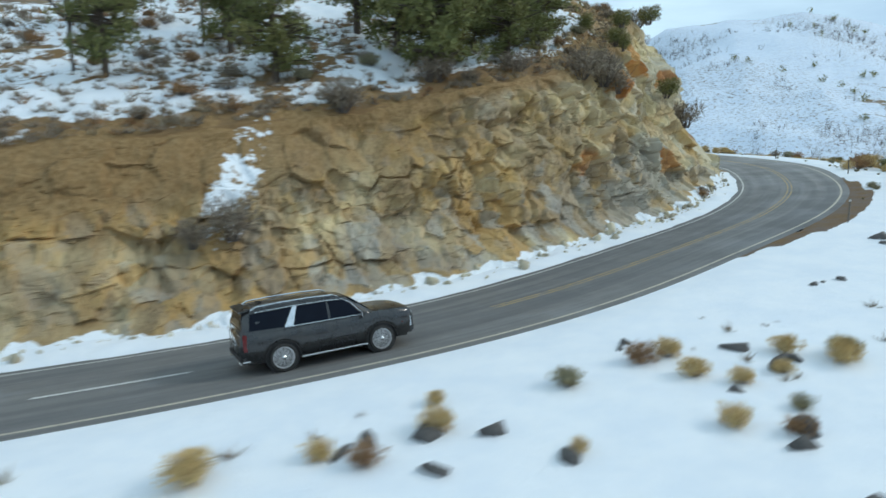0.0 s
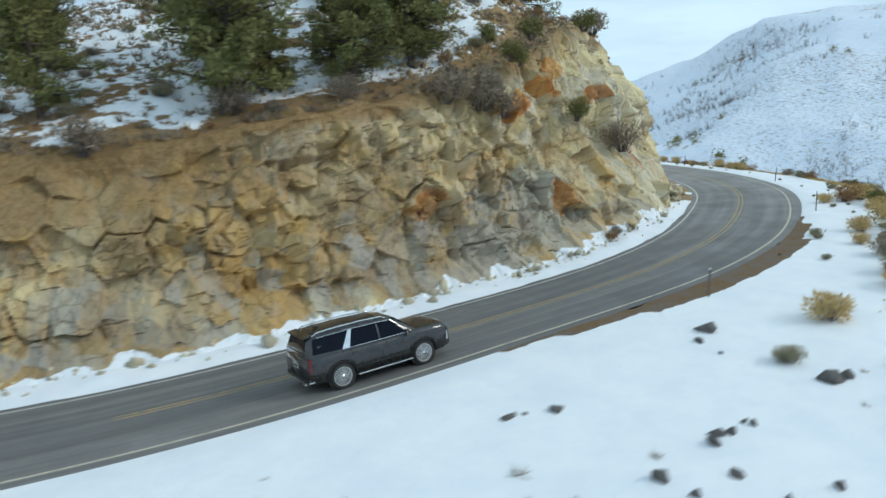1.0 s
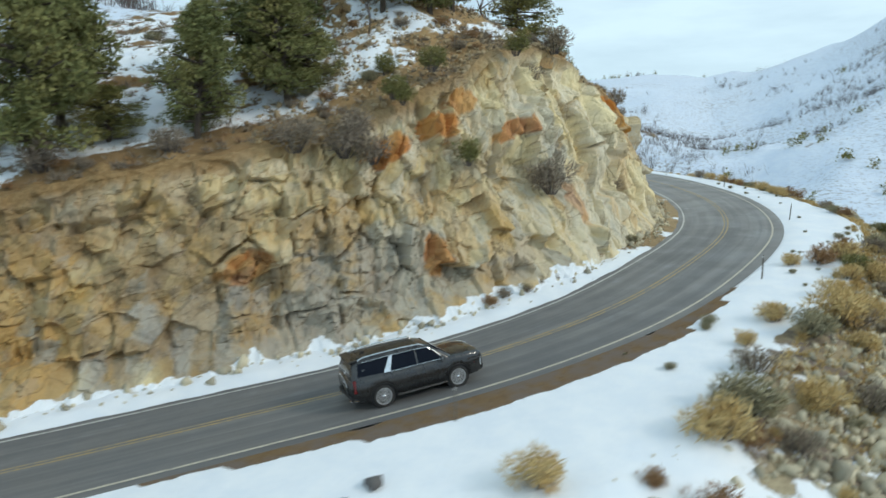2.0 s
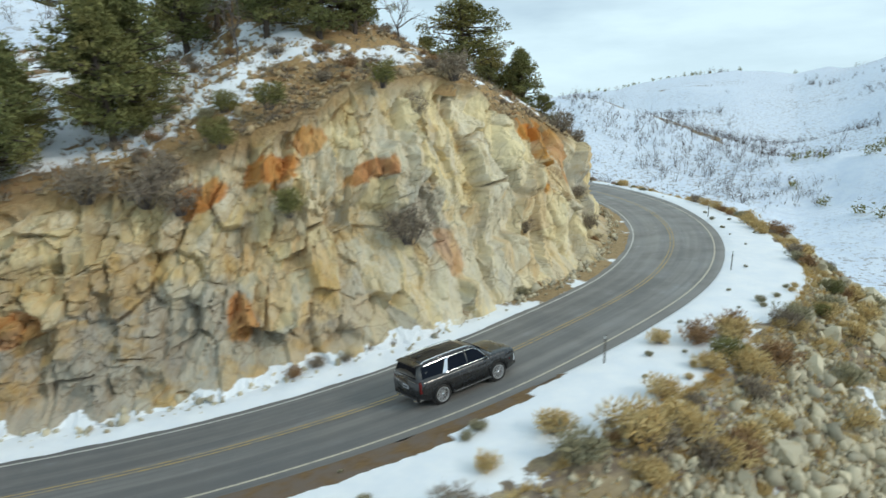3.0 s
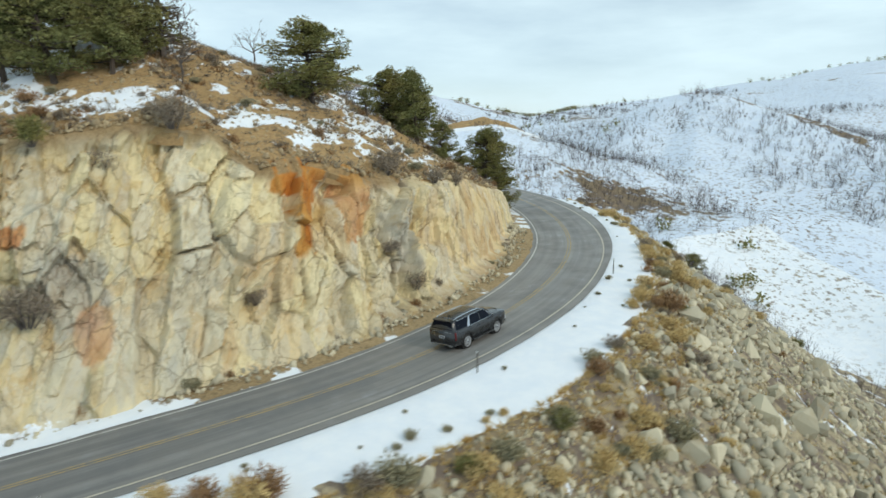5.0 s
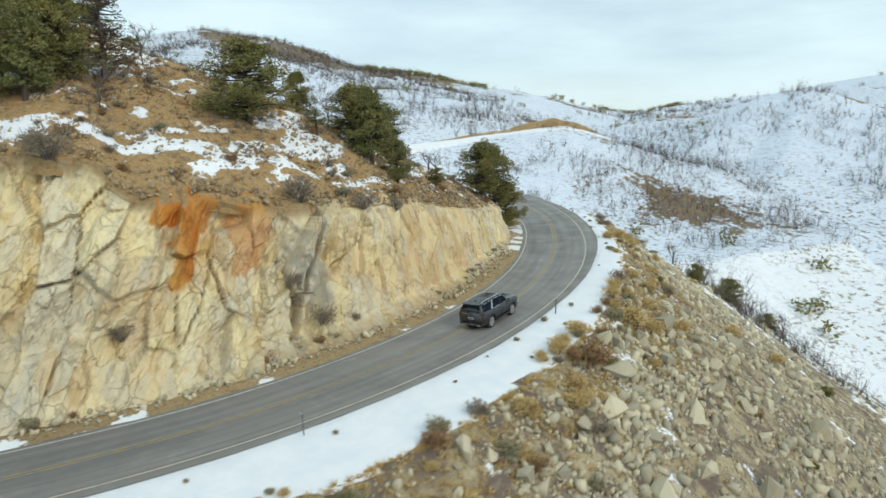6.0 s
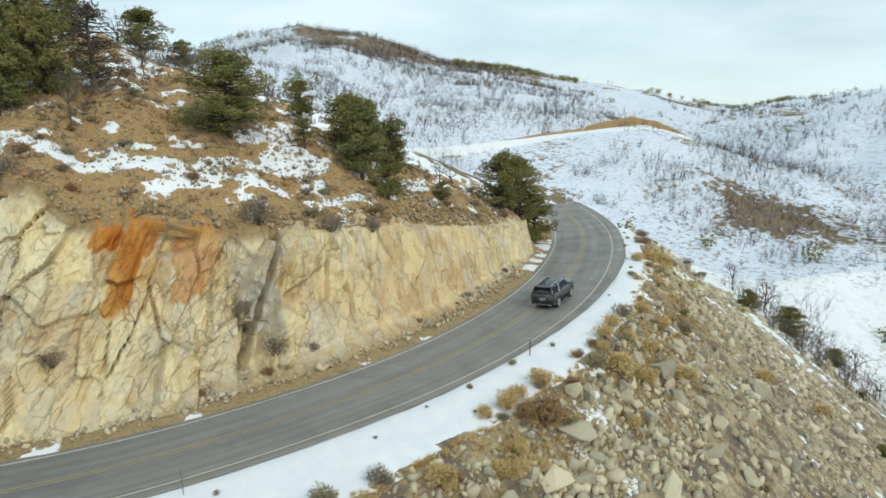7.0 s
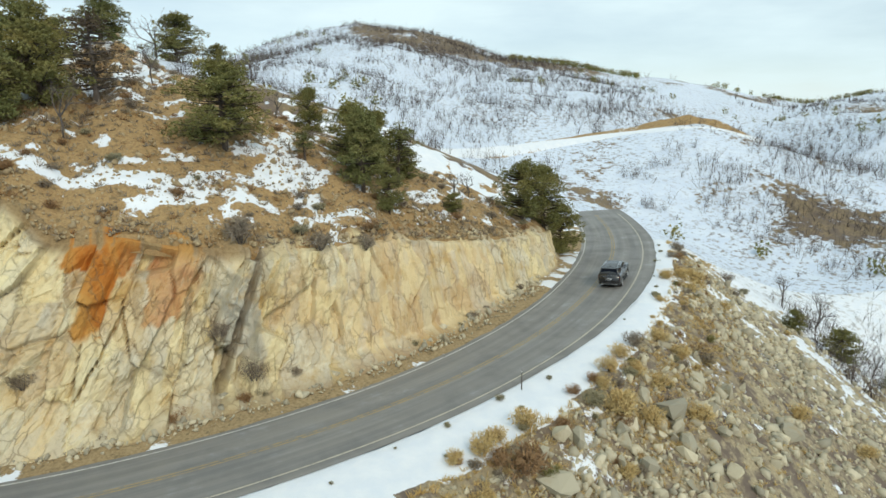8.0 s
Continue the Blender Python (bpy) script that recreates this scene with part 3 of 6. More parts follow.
def cliff():
    s0 = np.r_[np.arange(-28, 20, 0.22), np.arange(20, 140, 0.125), np.arange(140, 170, 0.3)]
    v0 = np.r_[np.linspace(0, 1, 145), np.linspace(1, 1.1, 16)[1:]]
    column, v = np.meshgrid(s0, v0, indexing="ij")
    back = np.maximum(v - 1, 0) * 34
    v = np.minimum(v, 1)
    slant = along(column, [(-30, 0.1), (70, 0.15), (84, 0.5), (100, 0.45), (109, 0.0), (140, 0.0)])
    s = column + slant * (v - 0.5) * along(column, CLIFF_H)
    f, w, h = along(s, FOOT), along(s, CLIFF_W), along(s, CLIFF_H)
    h = h * (1 + 0.05 * rough_noise(s, s * 0, 6, 3, 31))
    bench = rough_noise(s, v * h, 7, 3, 32)
    # a loose foot of debris, then the broken face
    foot = smoothstep(0.14, 0.0, v)
    dd = f + w * (v + 0.10 * np.sin(v * 9 + s * 0.15) * v * (1 - v) * 2) - foot * along(s, [(-30, 0.7), (80, 0.7), (95, 1.5), (125, 1.5), (134, 0.8), (140, 0.4)])
    z = v * h
    warp = rough_noise(s, z, 2.6, 3, 38)
    warp2 = rough_noise(s + 40, z, 2.6, 3, 39)
    su = column + 0.14 * warp + 0.07 * rough_noise(s, z, 0.7, 2, 29)
    zu = z + 0.22 * warp2 + 0.10 * rough_noise(s + 20, z, 0.7, 2, 30)
    open_joint = smoothstep(-0.12, 0.30, rough_noise(s, z * 0.7, 3.2, 3, 40))
    tall = along(s, [(-30, 0.9), (45, 0.95), (60, 1.3), (76, 1.9), (100, 2.2), (110, 2.4), (138, 2.0)])
    # great slabs, blocks, and chips, each with a flat face turned its own way
    o0, t0, e0 = cells_2d(su / 5.2, zu / 6.5, 1)
    o1, t1, e1 = cells_2d(su / 2.1 + 0.10 * zu / tall, zu / (1.9 * tall), 2)
    o2, t2, e2 = cells_2d(su / 1.0 - 0.12 * zu / tall, zu / (0.95 * tall) + 0.15 * su, 3)
    o3, t3, e3 = cells_2d((su - 0.25 * zu / tall) / 0.46, zu / (0.5 * tall) + 0.3 * su, 4)
    p1, p2, p3 = (o1 * 13.7) % 1.0, (o2 * 17.3) % 1.0, (o3 * 23.1) % 1.0
    g1, g2, g3 = (np.clip(1 - e / k, 0, 1) for e, k in ((e1, 0.06), (e2, 0.10), (e3, 0.16)))
    b0, b1, b2, b3 = smoothstep(0, 0.11, e0), smoothstep(0, 0.09, e1), smoothstep(0, 0.12, e2), smoothstep(0, 0.2, e3)
    f1 = planes((su + 0.4 * zu) / 2.9, (zu - 0.3 * su) / (1.8 * tall), 41)
    f2 = planes((su - 0.5 * zu) / 1.3, (zu + 0.4 * su) / (0.9 * tall), 51)
    f3 = planes((s + 0.3 * z) / 0.52, (z - 0.5 * s) / 0.6, 61)
    f4 = planes((s - 0.6 * z) / 0.26, (z + 0.3 * s) / 0.28, 71)
    bare = smoothstep(0.25, -0.15, rough_noise(s, z * 0.6, 4.5, 3, 46))
    smooth_wall = smoothstep(103, 108, s)
    soily = np.clip(smoothstep(50, 22, s) * smoothstep(0.42 + 0.006 * (s - 10), 0.75, v + 0.12 * bench) + smoothstep(0.90, 1.0, v + 0.06 * bench) * 0.9 * smoothstep(104, 96, s), 0, 1)
    early = smoothstep(28, 5, s)
    soily = np.maximum(soily, early * smoothstep(-0.55, 0.05, rough_noise(s, z, 4, 4, 36)))
    amp = (1 - 0.68 * smooth_wall) * (1 - 0.6 * soily) * (1 - 0.35 * smoothstep(52, 40, s)) * (1 - 0.35 * early) * (1 - 0.75 * foot) * smoothstep(1.04, 0.93, v) * smoothstep(2.5, 0, back)
    small = 0.35 + 0.65 * bare
    late = smoothstep(52, 70, s)
    out = amp * (1.0 * bench + b0 * (0.8 * (o0 - 0.5) + 1.5 * t0) + b1 * (along(s, [(60, 0.85), (74, 1.25), (102, 1.25), (108, 0.9)]) * (o1 - 0.5) + 2.0 * t1) + small * (b2 * (0.5 * (o2 - 0.5) + 1.1 * t2) + b3 * (0.22 * (o3 - 0.5) + 0.5 * t3)) + 0.9 * f1 + 0.6 * f2 + 0.16 * f3 + 0.10 * f4)
    out -= amp * ((0.04 + 0.15 * open_joint) * g1 + 0.14 * open_joint * g2 + 0.05 * g3)
    out += rough_noise(s, z, 0.5, 3, 33) * 0.07 * (1 - smooth_wall)
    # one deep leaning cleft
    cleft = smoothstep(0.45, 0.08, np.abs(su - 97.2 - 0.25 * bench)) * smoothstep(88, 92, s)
    out -= cleft * 0.9 * (1 - foot)
    drop = 0.35 * amp * t0
    x, y = at_road(s, -(dd - out))
    zz = np.interp(s, S_OF, Z_ROAD) - 0.15 + z + drop + 0.25 * out * v
    x, y = at_road(s, -(dd - out + back))
    on_hill = z_left(s, f + w + np.maximum(back - 0.2, 0)) + 0.42 * rough_noise(s, back * 1.3, 1.5, 4, 45) + 0.10 - 0.10 * back + 0.12 * f3
    zz = np.where(back > 0, np.maximum(on_hill, zz - 9) * np.clip(back / 0.6, 0, 1) + zz * (1 - np.clip(back / 0.6, 0, 1)), zz)
    wob = rough_noise(s, z, 1.6, 4, 34) * 0.55
    rust = spots(s - 0.45 * (z - 8) * smoothstep(80, 85, s), v, RUST, 0.75 * wob + 0.35 * (p2 - 0.5) + 0.25 * (p3 - 0.5))
    grey = np.clip(spots(s, v, GREY, wob * 0.9 + 0.6 * (p2 - 0.5)) + 0.45 * smoothstep(0.30, 0.22, p2) * smoothstep(0.3, 0.6, p1) + 0.35 * smoothstep(0.16, 0.10, p3) + 0.35 * smoothstep(0.5, 0.2, v) * smoothstep(70, 50, s) * smoothstep(0.5, 0.2, p2), 0, 1)
    # snow lies on ledges low down and in the gully near the start
    gully = smoothstep(1.9, 0.5, np.abs(s - 23.2 - 3.6 * v + 1.2 * bench)) * smoothstep(0.3, 0.45, v) * 0.75
    low = smoothstep(0.075, 0.03, v + 0.05 * rough_noise(s, z, 1.1, 3, 35)) * smoothstep(78, 66, s)
    cover = np.clip(gully * (0.65 + 0.6 * rough_noise(s, z, 1.2, 3, 37)) + low, 0, 1)
    me = grid_mesh("cliff", x, y, zz, ROCK, smooth=False, rust=rust, grey=grey, crack_shade=np.clip(open_joint * (0.45 * g2 + 0.25 * g3 + 0.65 * g1) * smoothstep(-0.4, 0.3, rough_noise(s, z, 1.3, 3, 28)) * (0.55 + 0.45 * late) + 0.16 * late * g1 + 0.8 * cleft, 0, 1) * (1 - foot) * (1 - 0.4 * smooth_wall), tint=np.clip(0.5 - 0.10 * late + 1.25 * (0.45 * p2 + 0.2 * p3 + 0.35 * p1 - 0.5), 0, 1), ochre=np.clip(smoothstep(0.66, 0.72, p2) * 0.7 + smoothstep(0.8, 0.85, p3) * 0.5 + smoothstep(0.74, 0.8, p1) * 0.5, 0, 1) * smoothstep(-0.2, 0.25, rough_noise(s, z, 4, 3, 49)), pale=np.clip(smoothstep(0.62, 0.66, p1) * 0.6 + smoothstep(0.66, 0.70, p2) * 0.75 + smoothstep(0.85, 0.9, p3) * 0.4, 0, 1) * (1 - 0.7 * smoothstep(56, 36, s)), age=along(s, [(-30, 1.0), (30, 1.0), (46, 0.95), (60, 0.6), (70, 0.2), (80, 0.0), (140, 0.0)]) * smoothstep(-0.75, 0.25, rough_noise(s, z, 3, 4, 44)) * (0.8 + 0.2 * smoothstep(0.7, 0.35, 0.6 * p2 + 0.4 * p3)), soil=np.maximum(np.maximum(soily, 0.7 * foot * smoothstep(85, 95, s)), smoothstep(0.1, 1.6, back + 0.9 * rough_noise(s, back, 1.2, 3, 47))), cover=cover)
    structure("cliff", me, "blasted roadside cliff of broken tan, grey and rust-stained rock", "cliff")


def hillside():
    s0 = np.arange(-30, 172, 0.4)
    t0 = np.r_[-0.9, np.linspace(0, 1, 120) ** 1.2]
    s, t = np.meshgrid(s0, t0, indexing="ij")
    start = along(s, FOOT) + along(s, CLIFF_W)
    dd = start - 0.2 + t * (LEFT_END - start)
    dd = np.where(t < 0, start + 0.5, dd + 0.5 * (1 - t))
    x, y = at_road(s, -dd)
    z = blend(s, -dd, x, y, z_left(s, np.maximum(dd, start)))
    z = z - 0.18 * smoothstep(2.2, 0.4, dd - start) + np.clip((dd - start + 0.3) / 1.5, 0, 1) * (0.35 * rough_noise(x, y, 2.2, 4, 43)) * (s > 40)
    z = np.where(t < 0, z - 1.2, z)
    # the first bend keeps its snow, the sunny end has lost most of it
    keep = along(s, [(-30, 0.74), (45, 0.68), (60, 0.62), (74, 0.53), (84, 0.42), (100, 0.39), (125, 0.39), (150, 0.42), (160, 0.7), (172, 0.9)])
    rim = smoothstep(4.2, 0.2, dd - start + 1.6 * rough_noise(x, y, 4, 3, 41)) * along(s, [(-30, 0.55), (50, 0.55), (80, 0.4), (172, 0.3)])
    cover = np.clip(keep + (0.75 * rough_noise(dd * 1.5, s * 0.6, 4.4, 4, 42) + 0.5 * rough_noise(dd * 1.6, s * 0.7, 1.5, 3, 48)) * along(s, [(-30, 0.6), (60, 0.8), (80, 1), (172, 1)]) - rim, 0, 1)
    mud = along(s, [(-30, 0.75), (45, 0.7), (62, 0.35), (78, 0.1), (172, 0.1)])
    structure("hillside", grid_mesh("hillside", x, y, z, HILL, cover=cover, mud=mud), "hillside of ochre soil and gravel under patchy snow", "hillside")


def road_and_verges():
    s0 = np.arange(S_A, S_B, 0.5)
    # carriageway
    d0 = np.linspace(0, 1, 37)
    s, d = np.meshgrid(s0, d0, indexing="ij")
    d = -0.55 + d * (WIDTH + 0.55 + along(s, APRON))
    x, y = at_road(s, d)
    wob = 0.25 * rough_noise(s, d * 0, 25, 3, 51)
    lane = WIDTH / 2
    track = np.zeros(s.shape)
    for c in (0.75, 2.45, lane + 0.75, lane + 2.45):
        track = np.maximum(track, np.exp(-((d - c - wob) / 0.32) ** 2))
    crossfall = -0.02 * np.abs(d - lane)
    me = grid_mesh("road", x, y, z_road(s, d) + crossfall * 0.3, ASPHALT, track=1 - track, across=d, down=s, damp=along(s, [(-30, 0.85), (55, 0.8), (78, 0.45), (98, 0.0), (172, 0.0)]))
    road = structure("road", me, "two-lane asphalt mountain road with worn lines, bending left", "road")

    def line(name, d_mid, half, a, b, material, wear=0.0):
        s1 = np.arange(a, b, 0.5)
        ss, dd = np.meshgrid(s1, np.array([d_mid - half, d_mid + half]), indexing="ij")
        xx, yy = at_road(ss, dd)
        ob = new(name, grid_mesh(name, xx, yy, z_road(ss, dd) - 0.006 * np.abs(dd - lane) + 0.006, material))
        ob.parent = road
        return ob

    line("edge_line", 0.0, 0.06, -25, 168, WHITE_PAINT)
    line("edge_line", WIDTH, 0.06, -25, 168, TAN_PAINT)
    line("centre_line", lane - 0.13, 0.055, 33, 168, YELLOW_PAINT)
    line("centre_line", lane + 0.13, 0.055, 33, 168, YELLOW_PAINT)
    line("lane_dash", lane + 0.35, 0.07, 18.4, 22.7, DASH_PAINT)

    # left verge: a strip of snow and grit against the rock
    q0 = np.linspace(0, 1, 15)
    s, q = np.meshgrid(np.arange(S_A, S_B, 0.3), q0, indexing="ij")
    far = along(s, FOOT) + 1.4
    dd = 0.45 + q * (far - 0.45)
    edge = 0.16 * rough_noise(s, s * 0, 1.3, 3, 61)
    dd = np.where(q == 0, 0.42 + edge, dd)
    x, y = at_road(s, -dd)
    have = along(s, [(-30, 1.0), (60, 0.95), (70, 0.75), (78, 0.62), (88, 0.42), (95, 0.18), (120, 0.15), (132, 0.35), (150, 0.45), (160, 0.9), (172, 1)])
    pile = (0.04 + 0.30 * have * (0.5 + 0.5 * rough_noise(s, q * 3, 1.1, 3, 62)) + 0.12 * q) * np.clip(q * 4, 0, 1)
    z = z_road(s, -dd) + pile - 0.012
    cover = np.clip(have + (0.35 + 0.5 * (s > 72)) * rough_noise(s, q * 2, 2.4, 3, 63) - 0.25 * q * (s > 70), 0, 1)
    structure("verge_inner", grid_mesh("verge_inner", x, y, z, VERGE, cover=cover, mud=along(s, [(-30, 0.9), (66, 0.9), (80, 0.25), (92, 0.0), (172, 0)])), "narrow verge with ploughed snow, grit and fallen rock", "verge")

    # right shoulder and embankment
    t0 = np.r_[np.linspace(0, 0.32, 40), 0.32 + 0.68 * np.linspace(0, 1, 70)[1:] ** 1.3]
    s, t = np.meshgrid(np.arange(S_A, S_B, 0.45), t0, indexing="ij")
    d = WIDTH + 0.5 + t * (RIGHT_END - WIDTH - 0.5)
    lip = WIDTH + along(s, APRON) - 0.08 + 0.16 * rough_noise(s, s * 0, 1.4, 3, 71)
    d = np.maximum(d, lip)
    x, y = at_road(s, d)
    z = blend(s, d, x, y, z_right(s, d)) + np.where(d <= lip, -0.06, 0.0) + 0.05 * smoothstep(0.3, 0.7, along(s, APRON) - 0.4) * np.clip((d - lip) * 3, 0, 1)
    e = d - WIDTH - along(s, APRON)
    w = along(s, SHOULDER)
    over = e - w + 1.1 * rough_noise(x, y, 3.0, 4, 72)
    field = along(s, [(-30, 0.95), (46, 0.95), (56, 0.85), (63, 0.45), (75, 0.28), (95, 0.24), (115, 0.28), (132, 0.30), (144, 0.5), (156, 0.9), (172, 0.9)])
    cover = np.where(over < 0, 1.0, np.clip(field + 0.32 * rough_noise(x, y, 5, 4, 73) + 0.35 * rough_noise(x, y, 1.6, 3, 76), 0, 1))
    z = z + 0.22 * smoothstep(0.42, 0.60, cover) * smoothstep(0, 1, over)
    cover = np.maximum(cover, smoothstep(42, 58, e) * 0.9)
    # the melted strip of brown dirt beside the asphalt
    dirt = along(s, [(-30, -0.2), (43, -0.2), (47, 0.5), (52, 1.25), (64, 1.2), (69, 0.3), (71, -0.2), (172, -0.2)])
    cover = np.where(e < dirt + 0.12 * rough_noise(s, d, 1.2, 3, 74), 0.0, cover)
    structure("shoulder_outer", grid_mesh("shoulder_outer", x, y, z, BANK, cover=cover, brush=0.85 * np.maximum(smoothstep(26, 40, e), smoothstep(140, 152, s) * smoothstep(0, 3, over)) * smoothstep(-0.6, 0.2, rough_noise(x, y, 14, 3, 77)), mud=np.clip((e < 2.0) * 0.9 + 0.55 * smoothstep(9, 0, over) * smoothstep(-0.2, 0.3, rough_noise(x, y, 4, 3, 75)) * (e > 2), 0, 1)), "snowy road shoulder dropping into a rubble embankment", "embankment")


def far_road():
    """The road seen again on the spur: a snowy bench with an ochre cut above it."""
    p = curve(FAR_ROAD, 120, 1.0)
    t = np.gradient(p, axis=0)
    n = np.c_[-t[:, 1], t[:, 0]] / np.linalg.norm(t, axis=1)[:, None]
    zc = np.convolve(np.pad(z_ground(p[:, 0], p[:, 1]), 10, "edge"), np.ones(21) / 21, "valid") + 0.35
    high = np.interp(np.arange(120), [0, 50, 66, 96, 112, 119], [0.1, 0.1, 0.4, 2.2, 2.6, 0.2]) * (1 + 0.55 * rough_noise(np.arange(120.0), np.zeros(120), 6, 4, 55))
    rows = (-5.5, -3.0, 2.2, 2.8, 5.5, 13.0)
    x = np.stack([p[:, 0] + a * n[:, 0] for a in rows], 1)
    y = np.stack([p[:, 1] + a * n[:, 1] for a in rows], 1)
    z = np.stack([zc - 3, zc, zc + 0.1, zc + 0.3, zc + high, zc + 0.75 * high - 0.6], 1)
    cover = np.clip(np.tile(np.array([0.35, 1.0, 1.0, 0.3, 0.3, 0.75]), (120, 1)) + 0.35 * rough_noise(x, y, 8, 3, 56), 0, 1)
    structure("road_bench", grid_mesh("road_bench", x, y, z, HILL, cover=cover, mud=0.0), "snowy road bench cut into ochre soil across the far spur", "road")


land()
far_road()
cliff()
hillside()
road_and_verges()

# ---- parts and plants ----
def part(name, bm, material, parent, label="", smooth=False):
    me = bpy.data.meshes.new(name)
    bm.to_mesh(me)
    bm.free()
    me.materials.append(material)
    if smooth:
        me.polygons.foreach_set("use_smooth", np.ones(len(me.polygons), bool))
    ob = new(name, me)
    ob.parent = parent
    if label:
        ob["label"] = label
    return ob


def shards(name, tris, material, parent=None):
    """A mesh of loose triangles from an array (n, 3, 3)."""
    me = bpy.data.meshes.new(name)
    n = len(tris)
    me.vertices.add(n * 3)
    me.vertices.foreach_set("co", tris.astype(np.float32).ravel())
    me.loops.add(n * 3)
    me.loops.foreach_set("vertex_index", np.arange(n * 3, dtype=np.int32))
    me.polygons.add(n)
    me.polygons.foreach_set("loop_start", np.arange(0, n * 3, 3, dtype=np.int32))
    me.update(calc_edges=True)
    me.materials.append(material)
    ob = new(name, me)
    if parent:
        ob.parent = parent
    return ob


def tube(bm, points, radii, sides=6):
    """A tapered limb along the points."""
    rings = []
    for i, (p, r) in enumerate(zip(points, radii)):
        a = Vector(points[min(i + 1, len(points) - 1)]) - Vector(points[max(i - 1, 0)])
        q = a.to_track_quat("Z", "Y")
        rings.append([bm.verts.new(Vector(p) + q @ Vector((r * math.cos(k * 2 * math.pi / sides), r * math.sin(k * 2 * math.pi / sides), 0))) for k in range(sides)])
    for a, b in zip(rings, rings[1:]):
        for k in range(sides):
            bm.faces.new((a[k], a[(k + 1) % sides], b[(k + 1) % sides], b[k]))
    bm.faces.new(rings[-1])


def sprays(centres, sizes, count, length, width, rng, droop=0.0, upright=0.0):
    """Small needle-like triangles about each centre, pointing outwards from it."""
    out = []
    for c, r in zip(centres, sizes):
        n = max(6, int(count * (r ** 2)))
        way = rng.normal(size=(n, 3))
        way /= np.linalg.norm(way, axis=1)[:, None]
        way[:, 2] += upright
        base = np.array(c) + way * np.array([r, r, r * 0.75]) * rng.uniform(0.35, 1.0, (n, 1)) ** 0.6
        tip_way = way + rng.normal(scale=0.55, size=(n, 3))
        tip_way[:, 2] -= droop
        tip_way /= np.linalg.norm(tip_way, axis=1)[:, None]
        side = np.cross(tip_way, rng.normal(size=(n, 3)))
        side /= np.linalg.norm(side, axis=1)[:, None] + 1e-6
        ln, wd = rng.uniform(0.6, 1.3, (n, 1)) * length, rng.uniform(0.6, 1.3, (n, 1)) * width
        out.append(np.stack([base - side * wd, base + side * wd, base + tip_way * ln], 1))
    return np.concatenate(out)


def tree(name, label, kind, seed):
    """A conifer one metre high and about as wide as it should be for its kind, to be scaled where it stands."""
    rng = np.random.default_rng(seed)
    root = new(name)
    tagged(root, label, "tree")
    bm = bmesh.new()
    lean = rng.normal(scale=0.035, size=2)
    stem = [(lean[0] * h, lean[1] * h, h) for h in np.linspace(-0.06, 0.93, 8)]
    tube(bm, stem, np.linspace(0.028, 0.005, 8))
    cs, rs = [], []
    tiers = {"pine": 84, "juniper": 92, "thin": 44, "dead": 60}[kind]
    for i in range(tiers):
        h = rng.uniform(0.05 if kind == "juniper" else 0.14 if kind != "thin" else 0.3, 0.96)
        if kind == "juniper":
            reach = 0.37 * math.sin(math.pi * min(1, 0.24 + 0.74 * h)) ** 0.6 * (0.85 + 0.15 * math.sin(h * 14 + seed)) + 0.03
        elif kind == "thin":
            reach = 0.20 * math.sin(math.pi * min(1, 0.3 + 0.68 * h)) ** 0.6 + 0.03
        else:
            reach = 0.30 * math.sin(math.pi * min(1, 0.28 + 0.70 * h)) ** 0.8 * (0.78 + 0.22 * math.sin(h * 11 + seed)) + 0.03
        a = rng.uniform(0, 2 * math.pi)
        reach *= rng.uniform(0.55, 1.12)
        b0 = Vector((lean[0] * h, lean[1] * h, h * 0.92))
        tip = b0 + Vector((math.cos(a) * reach, math.sin(a) * reach, reach * rng.uniform(-0.12, 0.4)))
        mid = b0.lerp(tip, 0.5) + Vector((0, 0, -0.03 * reach))
        tube(bm, [b0, mid, tip], [0.011, 0.007, 0.003], 4)
        for q in (1.0, 0.66, 0.36):
            if rng.random() < (0.95 if q == 1 else 0.6):
                p = b0.lerp(tip, q)
                cs.append((p.x + rng.normal(scale=0.02), p.y + rng.normal(scale=0.02), p.z + rng.normal(scale=0.015)))
                rs.append(rng.uniform(0.035, 0.075) * (0.8 if kind == "thin" else 1.0))
    cs.append((lean[0], lean[1], 0.94))
    rs.append(0.06)
    part("trunk", bm, DEAD_WOOD if kind == "dead" else BARK, root)
    density = {"pine": 20000, "juniper": 21500, "thin": 15000, "dead": 7000}[kind]
    material = {"pine": PINE, "juniper": JUNIPER, "thin": PINE, "dead": BROWN_NEEDLES}[kind]
    shards("crown", sprays(cs, rs, density, 0.027, 0.0070, rng), material, root)
    return root


